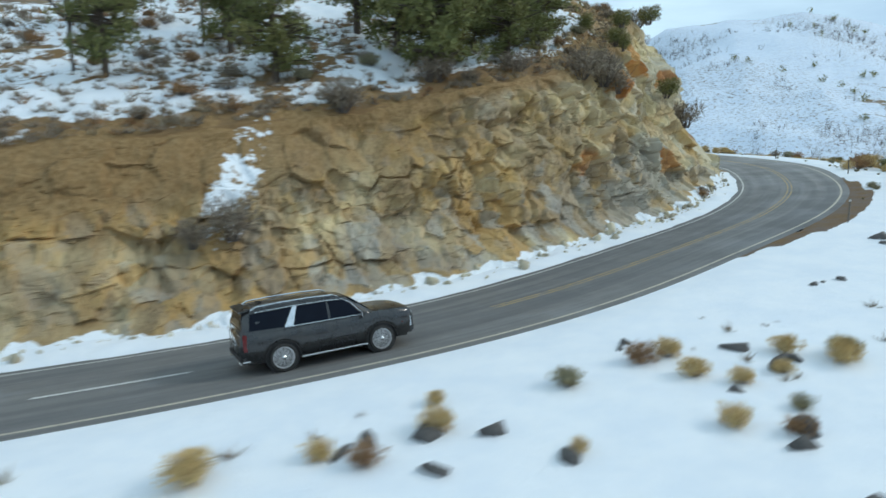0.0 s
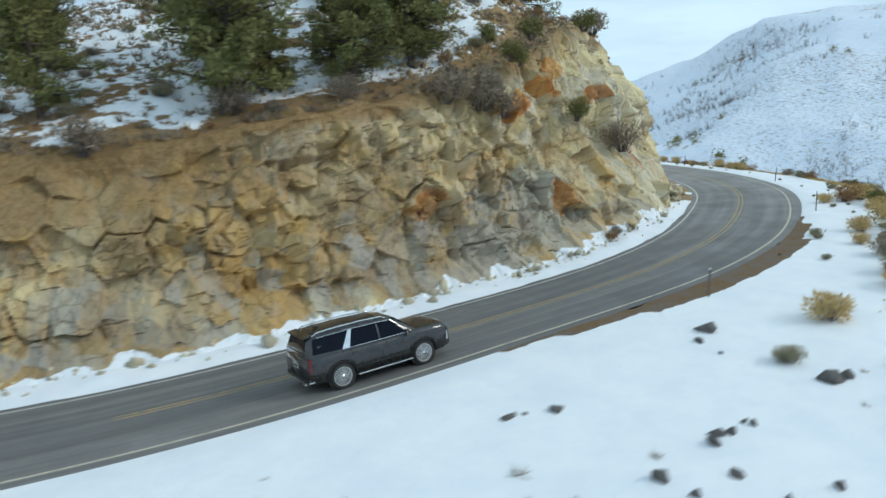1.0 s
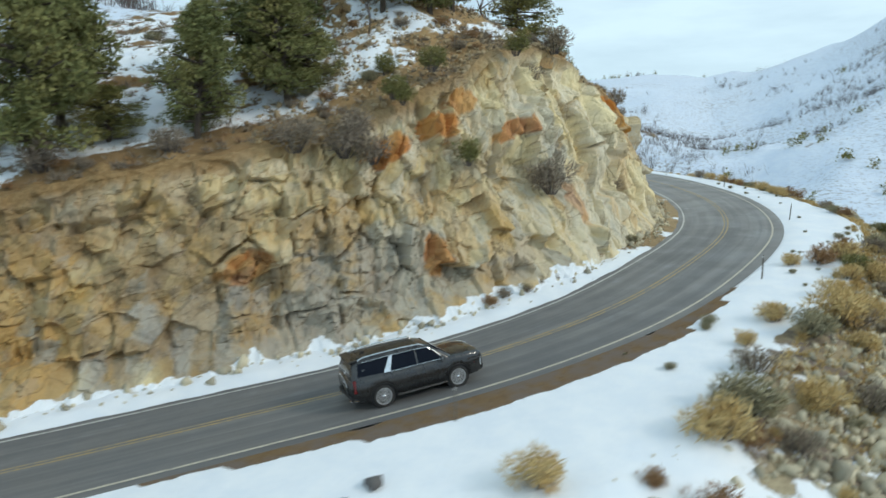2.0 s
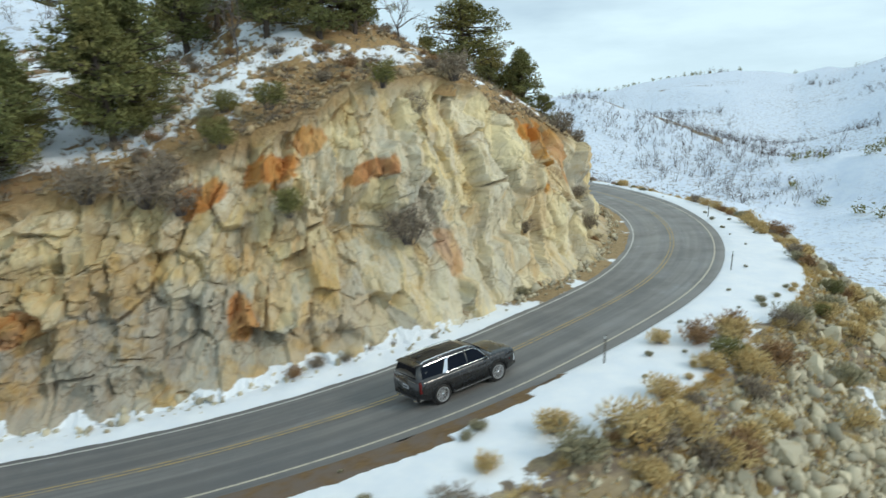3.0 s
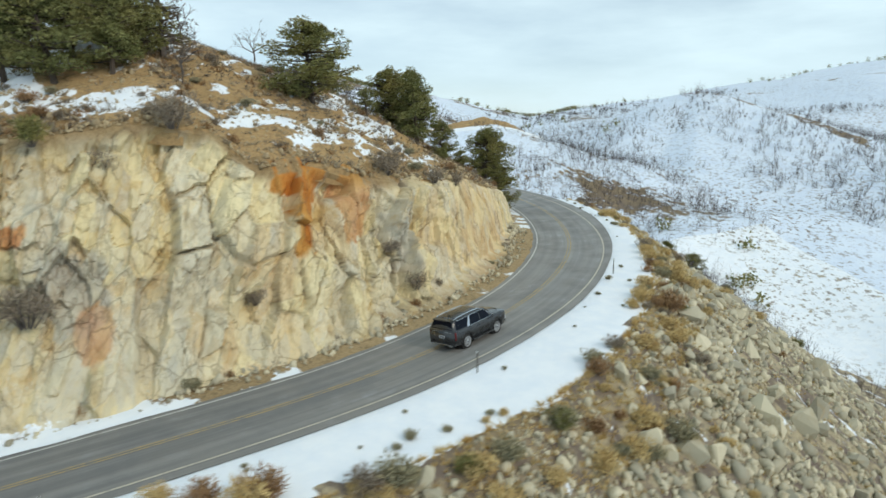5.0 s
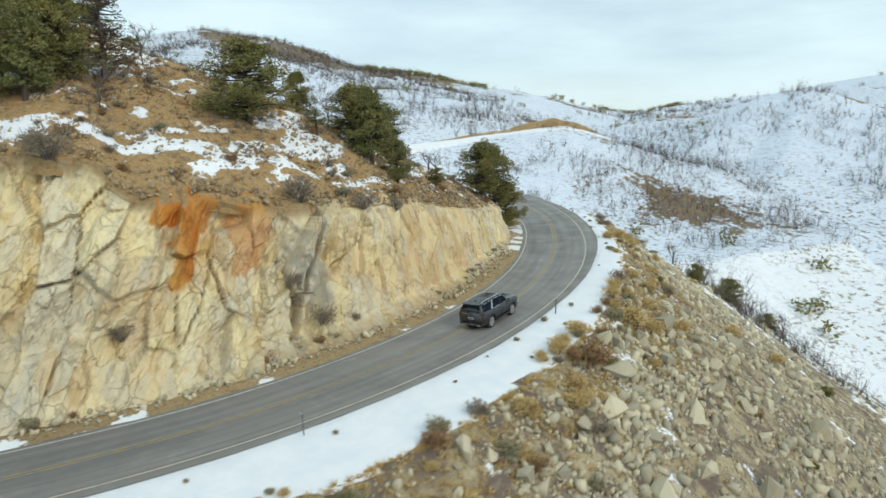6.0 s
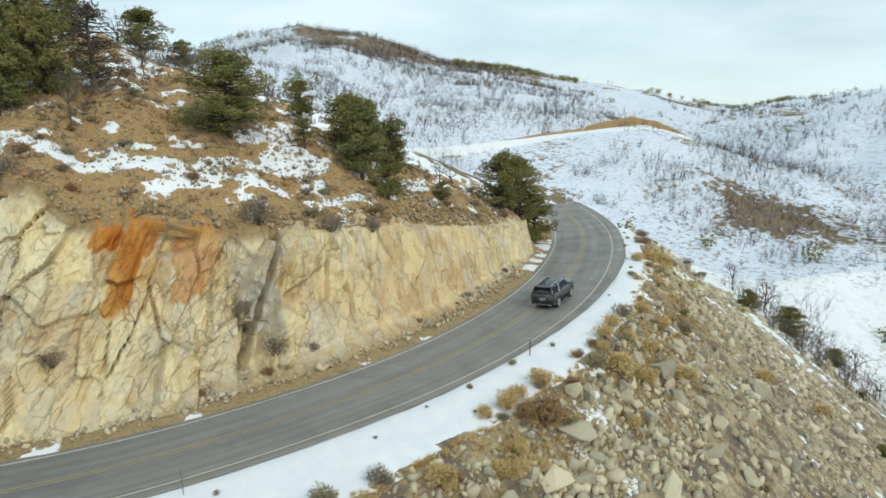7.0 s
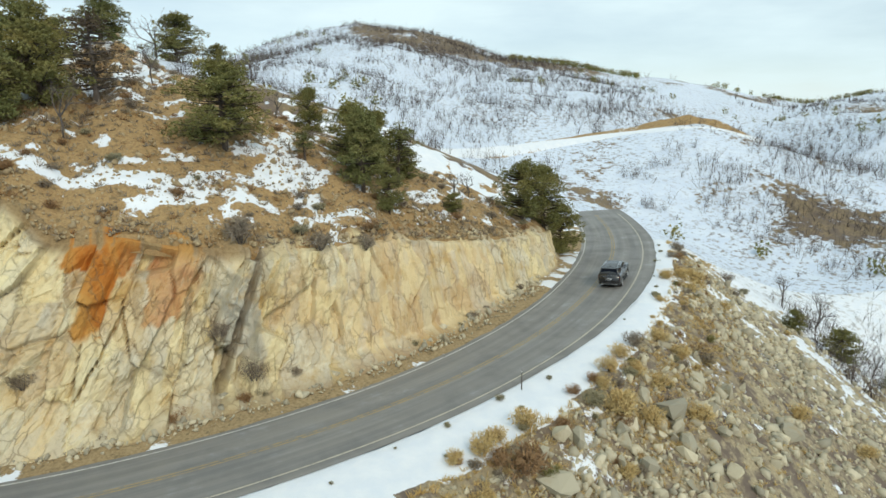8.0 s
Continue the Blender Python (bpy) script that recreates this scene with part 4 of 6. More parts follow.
def bare_tree(name, label, seed):
    """A leafless tree of forking limbs, one metre high."""
    rng = np.random.default_rng(seed)
    root = tagged(new(name), label, "tree")
    trunk, twigs = bmesh.new(), bmesh.new()

    def grow(bm, p, way, length, r, depth):
        q = p + way * length * 0.5 + Vector(rng.normal(scale=0.05 * length, size=3))
        e = p + way * length
        tube(bm, [p, q, e], [r, r * 0.8, r * 0.55], 5 if depth < 2 else 3)
        if depth >= 4:
            return
        for _ in range(3 if depth else 4):
            w = (way + Vector(rng.normal(scale=0.55, size=3)) + Vector((0, 0, 0.15))).normalized()
            grow(twigs, p.lerp(e, rng.uniform(0.55, 1.0)), w, length * rng.uniform(0.55, 0.8), r * 0.5, depth + 1)

    grow(trunk, Vector((0, 0, -0.05)), Vector(rng.normal(scale=0.08, size=3)).lerp(Vector((0, 0, 1)), 0.9).normalized(), 0.38, 0.022, 0)
    part("trunk", trunk, DEAD_WOOD, root)
    part("limb", twigs, DEAD_WOOD, root)
    return root


def bush(name, label, material, seed, twiggy=0.0, height=0.8):
    """A low shrub half a metre in radius: stems and a ragged crown of fine blades."""
    rng = np.random.default_rng(seed)
    root = tagged(new(name), label, "shrub")
    bm = bmesh.new()
    cs, rs = [], []
    for i in range(16):
        a, r = rng.uniform(0, 2 * math.pi), 0.40 * math.sqrt(rng.random())
        h = height * (1 - 1.6 * r * r) * rng.uniform(0.5, 0.95)
        tube(bm, [(r * 0.25 * math.cos(a), r * 0.25 * math.sin(a), -0.05), (r * 0.7 * math.cos(a), r * 0.7 * math.sin(a), h * 0.5), (r * math.cos(a), r * math.sin(a), h)], [0.016, 0.010, 0.004], 3)
        cs.append((r * math.cos(a), r * math.sin(a), h * 0.8))
        rs.append(rng.uniform(0.13, 0.22))
        cs.append((r * 0.8 * math.cos(a), r * 0.8 * math.sin(a), h * 0.4))
        rs.append(rng.uniform(0.12, 0.2))
    tagged(part("stem", bm, DEAD_WOOD, root), kind="stuff")
    shards("foliage", sprays(cs, rs, 1350 * (1 - twiggy), 0.14 + 0.05 * twiggy, 0.015 - 0.006 * twiggy, rng, upright=0.5), material, root)
    return root


def stand(kind, x, y, high, wide, spread, z=None):
    """Put a copy of a plant on the land: high and wide in metres; spread: the pattern's own width when it is one metre high."""
    z = float(z_ground(np.array([x]), np.array([y]))[0]) if z is None else z
    k, own = wide / spread, kind.scale
    return copy_thing(kind, Matrix.Translation((x, y, z - 0.02 * high)) @ Matrix.Rotation(random.uniform(0, 6.28), 4, "Z") @ Matrix.Diagonal((k / own.x, k / own.y, high / own.z, 1)))


PINES = [tree("pine_tree", "dense dark green pine with a brown trunk on the hillside", "pine", k) for k in (3, 8)]
JUNIPERS = [tree("juniper_tree", "bushy olive-green juniper on the stony hillside", "juniper", k) for k in (5, 11)]
THIN = [tree("thin_pine_tree", "slender pine with a sparse ragged crown", "thin", 21)]
DEAD = [tree("dead_juniper_tree", "dying juniper with dry brown foliage", "dead", 31)]
BARE = [bare_tree("bare_tree", "leafless grey tree with forking branches", k) for k in (41, 43)]
GREEN = [bush("green_bush", "small rounded dark green juniper bush", JUNIPER, 51, 0, 0.95)]
BROWN = [bush("leafless_bush", "grey-brown leafless twiggy bush", GREY_BRUSH, k, 0.3, 0.8) for k in (61, 63)]
GOLD = [bush("golden_brush", "golden rabbitbrush tuft on the road shoulder", GOLD_GRASS, k, 0.0, 0.75) for k in (71, 73)]
RUSSET = [bush("russet_brush", "russet dry shrub on the embankment", RUST_BRUSH, 81, 0.1, 0.75)]
SAGES = [bush("sagebrush", "dull olive-grey sagebrush tuft", SAGE, 91, 0.0, 0.65)]
PATTERNS = {id(k): [k, False] for group in (PINES, JUNIPERS, THIN, DEAD, BARE, GREEN, BROWN, GOLD, RUSSET, SAGES) for k in group}


def plant(kinds, i, x, y, high, wide, spread, z=None):
    """The first plant of each pattern is the pattern itself; the others are copies."""
    ob = kinds[i % len(kinds)]
    slot = PATTERNS[id(ob)]
    if slot[1]:
        return stand(ob, x, y, high, wide, spread, z)
    slot[1] = True
    z = float(z_ground(np.array([x]), np.array([y]))[0]) if z is None else z
    ob.matrix_basis = Matrix.Translation((x, y, z - 0.02 * high)) @ Matrix.Rotation(random.uniform(0, 6.28), 4, "Z") @ Matrix.Diagonal((wide / spread, wide / spread, high, 1))
    return ob


# x, y, height, width
PINE_AT = [(10.6, 63.0, 7.5, 6.0), (11.2, 66.4, 7.0, 4.8), (4.8, 50.3, 10.5, 7.4), (7.6, 61.0, 8.0, 5.4), (6.6, 65.6, 8.0, 5.4), (-0.6, 38.4, 11.0, 6.6), (6.9, 49.2, 8.5, 5.6), (2.6, 52.8, 7.0, 5.0),
           (-17.2, 34.5, 9.0, 4.2), (-12.5, 40.2, 9.0, 4.4), (-8.8, 36.0, 7.6, 4.8), (-2.7, 41.8, 9.0, 6.0), (4.4, 44.0, 8.0, 5.0), (-49.0, 71.5, 9.0, 9.0), (15.4, 91.4, 7.2, 4.6), (13.4, 92.6, 5.6, 4.0), (-5.5, 45.0, 9.5, 5.6), (-22.0, 46.0, 9.0, 5.6), (1.0, 60.0, 8.0, 6.0)]
JUNIPER_AT = [(8.6, 69.4, 6.6, 6.0), (13.0, 81.4, 7.0, 8.0), (4.5, 89.9, 4.6, 3.6), (11.0, 91.8, 6.0, 5.0), (9.4, 94.6, 5.8, 4.4), (17.0, 93.0, 4.0, 3.0), (2.4, 46.9, 4.8, 4.0),
              (7.5, 50.7, 4.0, 4.0), (0.4, 42.0, 3.2, 4.4), (8.4, 110.6, 7.0, 6.0), (6.4, 114.6, 7.4, 6.0), (5.6, 117.5, 6.4, 5.0), (9.5, 97.5, 3.2, 3.0), (2.5, 68.0, 7.4, 7.0), (-2.0, 63.0, 7.5, 6.4), (22.5, 142.9, 4.2, 4.4), (20.6, 137.4, 2.8, 2.8), (26.0, 147.0, 2.6, 3.0),
              (-49.0, 82.0, 8.0, 9.0), (-48.0, 66.0, 7.5, 8.0), (-46.0, 60.0, 8.0, 8.0), (-49.0, 88.0, 4.5, 5.0), (12.8, 100.5, 2.0, 2.2)]
THIN_AT = [(10.4, 96.2, 5.6, 3.6), (1.5, 62.5, 7.0, 4.0), (13.0, 87.4, 2.6, 2.0), (-14.0, 44.0, 9.0, 3.6)]
DEAD_AT = [(5.4, 72.8, 7.6, 6.2), (8.0, 69.0, 5.0, 4.4), (6.0, 98.5, 4.4, 4.0)]
BARE_AT = [(0.2, 77.1, 5.0, 4.2), (-48.5, 79.1, 8.5, 8.0), (-48.0, 93.0, 8.0, 6.0), (1.7, 87.6, 4.4, 3.4), (12.2, 70.7, 5.6, 4.0), (8.2, 57.3, 7.0, 3.8), (-19.4, 35.6, 9.5, 6.0), (-14.7, 42.0, 9.0, 4.4), (3.0, 94.0, 4.4, 3.8), (0.0, 84.5, 5.0, 4.0), (9.4, 150.0, 6.5, 5.0), (16.0, 148.0, 6.0, 4.4),
           (12.0, 154.0, 7.0, 5.0), (22.0, 150.5, 5.0, 4.0), (9.0, 102.5, 3.6, 3.8), (7.0, 105.0, 3.4, 3.6), (26.0, 152.0, 5.5, 5.0), (30.0, 150.0, 4.5, 4.0)]
for i, (x, y, h, w) in enumerate(PINE_AT):
    plant(PINES, i, x, y, h, w, 0.62)
for i, (x, y, h, w) in enumerate(JUNIPER_AT):
    plant(JUNIPERS, i, x, y, h, w, 0.78)
for i, (x, y, h, w) in enumerate(THIN_AT):
    plant(THIN, i, x, y, h, w, 0.42)
for i, (x, y, h, w) in enumerate(DEAD_AT):
    plant(DEAD, i, x, y, h, w, 0.62)
for i, (x, y, h, w) in enumerate(BARE_AT):
    plant(BARE, i, x, y, h, w, 0.8)

# bushes on the rock and the rim: s, metres left of the edge line, height over the road, size
ROCK_BUSHES = [("g", 72.3, 8.7, 14.0, 2.0), ("g", 63.6, 9.8, 13.5, 1.9), ("g", 63.3, 6.0, 8.0, 1.9), ("g", 59.9, 8.6, 11.8, 1.5), ("g", 60.9, 11.6, 0, 1.7), ("g", 59.4, 9.0, 12.2, 1.7), ("b", 71.4, 5.2, 5.2, 2.9), ("b", 55.3, 7.6, 0, 2.8),
               ("b", 52.2, 7.6, 0, 2.7), ("b", 56.2, 8.2, 0, 2.3), ("b", 25.0, 5.2, 3.6, 2.4), ("b", 32.3, 8.0, 0, 2.4), ("b", 57.2, 7.4, 0, 2.2), ("b", 23.2, 5.0, 3.4, 1.7), ("b", 80.7, 9.2, 0, 2.6), ("b", 98.3, 6.6, 0, 2.4), ("b", 97.7, 4.2, 1.7, 1.8)]
ROCK_BUSHES_MORE = [("b", 95.7, 4.9, 4.6, 1.4), ("b", 104.0, 5.6, 0, 1.7), ("b", 89.5, 5.0, 4.3, 1.3), ("b", 84.0, 5.4, 3.6, 1.3), ("b", 108.0, 5.4, 0, 1.5), ("b", 76.0, 9.6, 12.0, 1.9), ("b", 100.5, 4.0, 1.2, 1.0), ("b", 46.0, 8.0, 0, 2.0), ("b", 40.0, 9.0, 0, 2.4), ("b", 15.0, 8.8, 0, 2.2)]
for i, (k, s, dd, h, size) in enumerate(ROCK_BUSHES + ROCK_BUSHES_MORE):
    x, y = (float(v) for v in at_road(s, -dd + (0.5 if h else 0)))
    z = float(np.interp(s, S_OF, Z_ROAD)) + h - 0.5 if h else None
    plant(GREEN if k == "g" else BROWN, i, x, y, size, size, 1.0, z)


def scatter_bushes():
    """Tufts along the outer shoulder and down the embankment, and on the snow by the straight."""
    rng = np.random.default_rng(5)
    fixed = [(36.0, 47.7, 2.6), (37.4, 49.4, 2.2), (34.5, 45.4, 2.0), (33.3, 46.8, 1.6), (38.3, 59.4, 2.0), (37.8, 54.7, 1.4), (31.9, 43.7, 1.0), (43.5, 60.0, 1.8), (38.5, 58.5, 2.0), (36.9, 57.6, 1.8), (35.3, 56.7, 1.2), (42.0, 83.6, 1.6), (43.0, 68.1, 1.5),
             (37.2, 99.9, 2.6), (40.1, 91.5, 2.4), (37.6, 93.0, 1.7), (34.0, 101.4, 1.5), (31.4, 38.1, 2.4), (25.6, 32.0, 1.8), (30.4, 33.0, 1.7), (36.4, 51.1, 1.6), (30.5, 36.2, 2.3), (26.3, 27.6, 1.3), (29.9, 31.8, 1.7), (28.7, 33.3, 0.9), (10.8, 16.8, 1.1), (6.4, 13.4, 0.8), (8.3, 14.2, 0.6), (8.9, 16.2, 0.6)]
    more = [(5.5, 17.2, 1.0), (6.4, 17.7, 0.9), (6.6, 16.2, 0.9), (3.2, 15.8, 0.9), (-0.1, 15.0, 0.6), (-1.5, 12.1, 0.8), (-4.8, 11.7, 1.2), (-2.5, 12.5, 0.7), (11.1, 17.2, 1.0), (7.6, 15.7, 0.7), (7.6, 12.9, 0.7), (-0.1, 13.6, 0.9), (9.7, 17.6, 0.9), (22.9, 28.0, 1.0), (2.8, 12.5, 0.5)]
    for i, (x, y, size) in enumerate(fixed + more):
        plant((GOLD, GOLD, SAGES, GOLD, RUSSET)[i % 5], i, x, y, size * 0.85, size, 1.0)
    for i in range(310):
        s = rng.uniform(60, 150)
        w = float(along(s, SHOULDER))
        e = w + (rng.normal(2.3, 1.5) if rng.random() < 0.6 else rng.exponential(8.0))
        if rng.random() < 0.10:
            e = rng.uniform(0.8, w)
        x, y = (float(v) for v in at_road(s, WIDTH + 0.5 + e))
        size = (0.45 + 1.5 * rng.random() ** 1.8) * (0.45 if e < w - 0.5 else 1)
        k = rng.choice(5, p=[0.46, 0.18, 0.16, 0.16, 0.04]) if e > w - 0.5 else 2
        plant((GOLD, RUSSET, SAGES, BROWN, GREEN)[k], i, x, y, size * 0.8, size, 1.0)
    for i in range(46):
        s = rng.uniform(62, 128)
        dd = float(along(s, FOOT)) - rng.uniform(-0.3, 0.9)
        x, y = (float(v) for v in at_road(s, -dd))
        size = rng.uniform(0.4, 1.2)
        plant((SAGES, BROWN, RUSSET, BROWN)[rng.integers(4)], i, x, y, size * 0.75, size, 1.0, float(z_road(s, -dd)) + 0.25)
    for i in range(220):
        s = rng.uniform(8, 140)
        t = rng.uniform(0, 1) ** 1.3 * 30
        dd = float(along(s, FOOT) + along(s, CLIFF_W)) + 0.6 + t
        x, y = (float(v) for v in at_road(s, -dd))
        size = rng.uniform(0.5, 1.4)
        plant((SAGES, BROWN, RUSSET, BROWN)[rng.integers(4)], i, x, y, size * 0.75, size, 1.0)


scatter_bushes()
for ob in scene.objects:
    if ob.parent is None and ob.get("category") in ("tree", "shrub"):
        ob["group"] = "trees on the hillside" if ob["category"] == "tree" else "shrubs beside the road"


def far_scrub():
    """Leafless scrub and dark conifers all over the far hills."""
    rng = np.random.default_rng(9)
    n = 92000
    r, az = 75 + 540 * rng.random(n) ** 1.15, np.radians(rng.uniform(-112, 75, n))
    x, y = HUB[0] + r * np.sin(az), HUB[1] + r * np.cos(az)
    s, d = s_and_d(x, y)
    thick = 2.8 * rough_noise(x, y, 52, 4, 81) + 1.7 * rough_noise(x, y, 12, 3, 82) - 0.35
    for cx, cy, wide in ((-54, 202, 50), (-27, 207, 45), (28, 266, 26), (10, 275, 20), (45, 258, 22), (-40, 228, 18)):
        thick += 0.6 * np.exp(-((x - cx) ** 2 + (y - cy) ** 2) / wide ** 2)
    deg = np.degrees(az)
    thick += 1.0 * smoothstep(240, 380, r) * smoothstep(-95, -80, deg) * smoothstep(-38, -55, deg)
    rim_gap = np.abs(r - np.interp(deg, [p[0] for p in PEAKS], [p[1] for p in PEAKS]))
    thick -= 0.9 * smoothstep(70, 15, rim_gap)
    keep = (thick > rng.uniform(-0.22, 0.78, n)) & ((d > 45) | (d < -52) | (s > 178) | (s < -20) | ((s > 140) & (d > 24)))
    x, y, r = x[keep], y[keep], r[keep]
    z = z_ground(x, y)
    m = len(x)
    high = rng.uniform(1.2, 5.4, m) * rng.uniform(0.5, 1.1, m)
    tris = []
    wide = (0.022 + r * 0.00014)[:, None]
    for k in range(4):
        # a crooked stem, then four twigs off its upper part
        a, out = rng.uniform(0, 2 * np.pi, m), rng.uniform(0.08, 0.62, m) * high
        foot = np.stack([x + 0.05 * high * np.cos(a), y + 0.05 * high * np.sin(a), z - 0.3], 1)
        tip = np.stack([x + out * np.cos(a), y + out * np.sin(a), z + high * rng.uniform(0.5, 1.0, m)], 1)
        b = rng.uniform(0, 2 * np.pi, m)
        side = np.stack([np.cos(b), np.sin(b), 0 * b], 1) * wide
        tris.append(np.stack([foot - side, foot + side, tip], 1))
        for q in range(4):
            root = foot + rng.uniform(0.3, 0.9, (m, 1)) * (tip - foot)
            c = rng.uniform(0, 2 * np.pi, m)
            end = root + np.stack([np.cos(c), np.sin(c), rng.uniform(-0.1, 1.0, m)], 1) * (high * rng.uniform(0.16, 0.36, m))[:, None]
            tris.append(np.stack([root - side * 0.8, root + side * 0.8, end], 1))
    ob = shards("hill_scrub", np.concatenate(tris), FAR_TWIGS)
    tagged(ob, "leafless grey-brown scrub scattered over the snowy hills", "scrub", "", "stuff")
    # dark evergreens, in loose groups and along some crests
    n = 5200
    r, az = 110 + 500 * rng.random(n), np.radians(rng.uniform(-112, 75, n))
    x, y = HUB[0] + r * np.sin(az), HUB[1] + r * np.cos(az)
    s, d = s_and_d(x, y)
    thick = rough_noise(x, y, 55, 3, 83)
    crest = np.clip(1 - np.abs(r - np.interp(np.degrees(az), [p[0] for p in PEAKS], [p[1] for p in PEAKS])) / 40, 0, 1)
    keep = (thick + 0.25 * crest > rng.uniform(0.3, 0.75, n)) & ((d > 50) | (d < -55) | (s > 185) | (s < -25))
    x, y = x[keep], y[keep]
    row = np.r_[rng.uniform(-55, -44.5, 130), rng.uniform(-35.5, -29.5, 60)]
    rim = np.interp(row, [p[0] for p in PEAKS], [p[1] for p in PEAKS]) - np.abs(rng.normal(0, 9, len(row)))
    x, y = np.r_[x, HUB[0] + rim * np.sin(np.radians(row))], np.r_[y, HUB[1] + rim * np.cos(np.radians(row))]
    z = z_ground(x, y)
    m = len(x)
    cs = np.stack([x, y, z + 1.3], 1)
    tri = []
    for k in range(46):
        p = cs + rng.normal(scale=(0.8, 0.8, 0.85), size=(m, 3))
        way = rng.normal(size=(m, 3))
        side = np.cross(way, rng.normal(size=(m, 3)))
        side /= np.linalg.norm(side, axis=1)[:, None]
        way /= np.linalg.norm(way, axis=1)[:, None]
        tri.append(np.stack([p - side * 0.3, p + side * 0.3, p + way * 0.8], 1))
    ob = shards("hill_evergreens", np.concatenate(tri), PINE)
    tagged(ob, "small dark evergreens in loose groups on the far hills", "woods", "", "stuff")


far_scrub()


def low_growth():
    """Small dry tufts too many to count: on the hillside, and on the shoulder and embankment."""
    rng = np.random.default_rng(12)

    def tufts(name, n, pick, material, label):
        x, y, z, r = pick(n)
        tri = []
        for k in range(15):
            way = rng.normal(size=(len(x), 3))
            way[:, 2] = np.abs(way[:, 2]) + 0.4
            way /= np.linalg.norm(way, axis=1)[:, None]
            base = np.stack([x, y, z - 0.02], 1) + way * (0.25 * r)[:, None] * np.array([1, 1, 0.2])
            side = np.cross(way, rng.normal(size=way.shape))
            side /= np.linalg.norm(side, axis=1)[:, None]
            w = (0.075 * r)[:, None]
            tri.append(np.stack([base - side * w, base + side * w, base + way * (r * rng.uniform(0.6, 1.2, len(r)))[:, None]], 1))
        tagged(shards(name, np.concatenate(tri), material), label, "dry grass", "", "stuff")

    def hill(n):
        s = rng.uniform(-10, 135, n)
        t = rng.uniform(0, 1, n) ** 1.4 * 32
        dd = along(s, FOOT) + along(s, CLIFF_W) + 0.3 + t
        keep = rough_noise(s, dd, 5, 3, 95) > rng.uniform(-0.6, 0.6, n)
        s, dd = s[keep], dd[keep]
        x, y = at_road(s, -dd)
        return x, y, z_left(s, dd), rng.uniform(0.15, 0.55, len(s))

    def bank(n):
        s = rng.uniform(63, 150, n)
        w = along(s, SHOULDER)
        e = w + np.where(rng.random(n) < 0.6, rng.normal(2.6, 1.6, n), rng.exponential(7, n)) + 2.0 * rng.random(n) * (s > 108)
        e = np.maximum(e, w + 0.4)
        x, y = at_road(s, WIDTH + 0.5 + e)
        return x, y, z_right(s, WIDTH + 0.5 + e), rng.uniform(0.12, 0.42, n)

    def field(n):
        s = rng.uniform(0, 62, n)
        e = rng.uniform(2.5, 17, n)
        keep = rough_noise(s, e, 3.5, 3, 96) + 0.3 * (e - 9) / 7 > rng.uniform(-0.1, 0.5, n)
        s, e = s[keep], e[keep]
        x, y = at_road(s, WIDTH + 0.5 + e)
        return x, y, z_right(s, WIDTH + 0.5 + e), rng.uniform(0.08, 0.38, len(s))

    tufts("field_tufts", 700, field, GREY_BRUSH, "grey-brown weed tips poking through the snow")
    tufts("hill_tufts", 11000, hill, GREY_BRUSH, "grey-brown dry tufts dotting the hillside")
    tufts("hill_grass", 2600, hill, RUST_BRUSH, "russet dry grass dotting the hillside")
    tufts("bank_grass", 6500, bank, GOLD_GRASS, "golden dry grass along the shoulder and embankment")


low_growth()

# ---- road furniture ----
POST_PAINT = plain_material("weathered_steel_post", (0.20, 0.19, 0.17), (0.10, 0.08, 0.06), 20, 0.6, 0.4)
REFLECTOR = plain_material("reflector", (0.75, 0.75, 0.72), (0.6, 0.6, 0.58), 30, 0.3)


def marker_post():
    root = tagged(new("marker_post"), "thin steel delineator post with a small reflector, standing in snow", "post", "posts along the shoulder")
    bm = bmesh.new()
    for dx in (-0.028, 0.028):
        bmesh.ops.create_cube(bm, size=1, matrix=Matrix.Translation((dx, 0.01, 0.55)) @ Matrix.Diagonal((0.018, 0.03, 1.5, 1)))
    bmesh.ops.create_cube(bm, size=1, matrix=Matrix.Translation((0, 0, 0.55)) @ Matrix.Diagonal((0.05, 0.012, 1.5, 1)))
    part("stake", bm, POST_PAINT, root)
    bm = bmesh.new()
    bmesh.ops.create_cube(bm, size=1, matrix=Matrix.Translation((0, -0.014, 1.2)) @ Matrix.Diagonal((0.085, 0.012, 0.11, 1)))
    bmesh.ops.bevel(bm, geom=bm.edges[:], offset=0.004, segments=1, affect="EDGES")
    part("reflector", bm, REFLECTOR, root)
    return root


def post_pose(s, d, lean):
    x, y = at_road(s, d)
    way = np.degrees(np.arctan2(np.interp(s, S_OF, ALONG[:, 1]), np.interp(s, S_OF, ALONG[:, 0])))
    return pose(float(x), float(y), float(z_right(s, d)), lean, lean * 0.6, float(way) - 90)


MARKER = marker_post()
MARKER.matrix_basis = post_pose(54.2, 8.5, 1.5)
for s, d, lean in ((72.3, 8.0, -2), (109.3, 7.9, 1), (89.8, 7.9, 2.5)):
    copy_thing(MARKER, post_pose(s, d, lean))


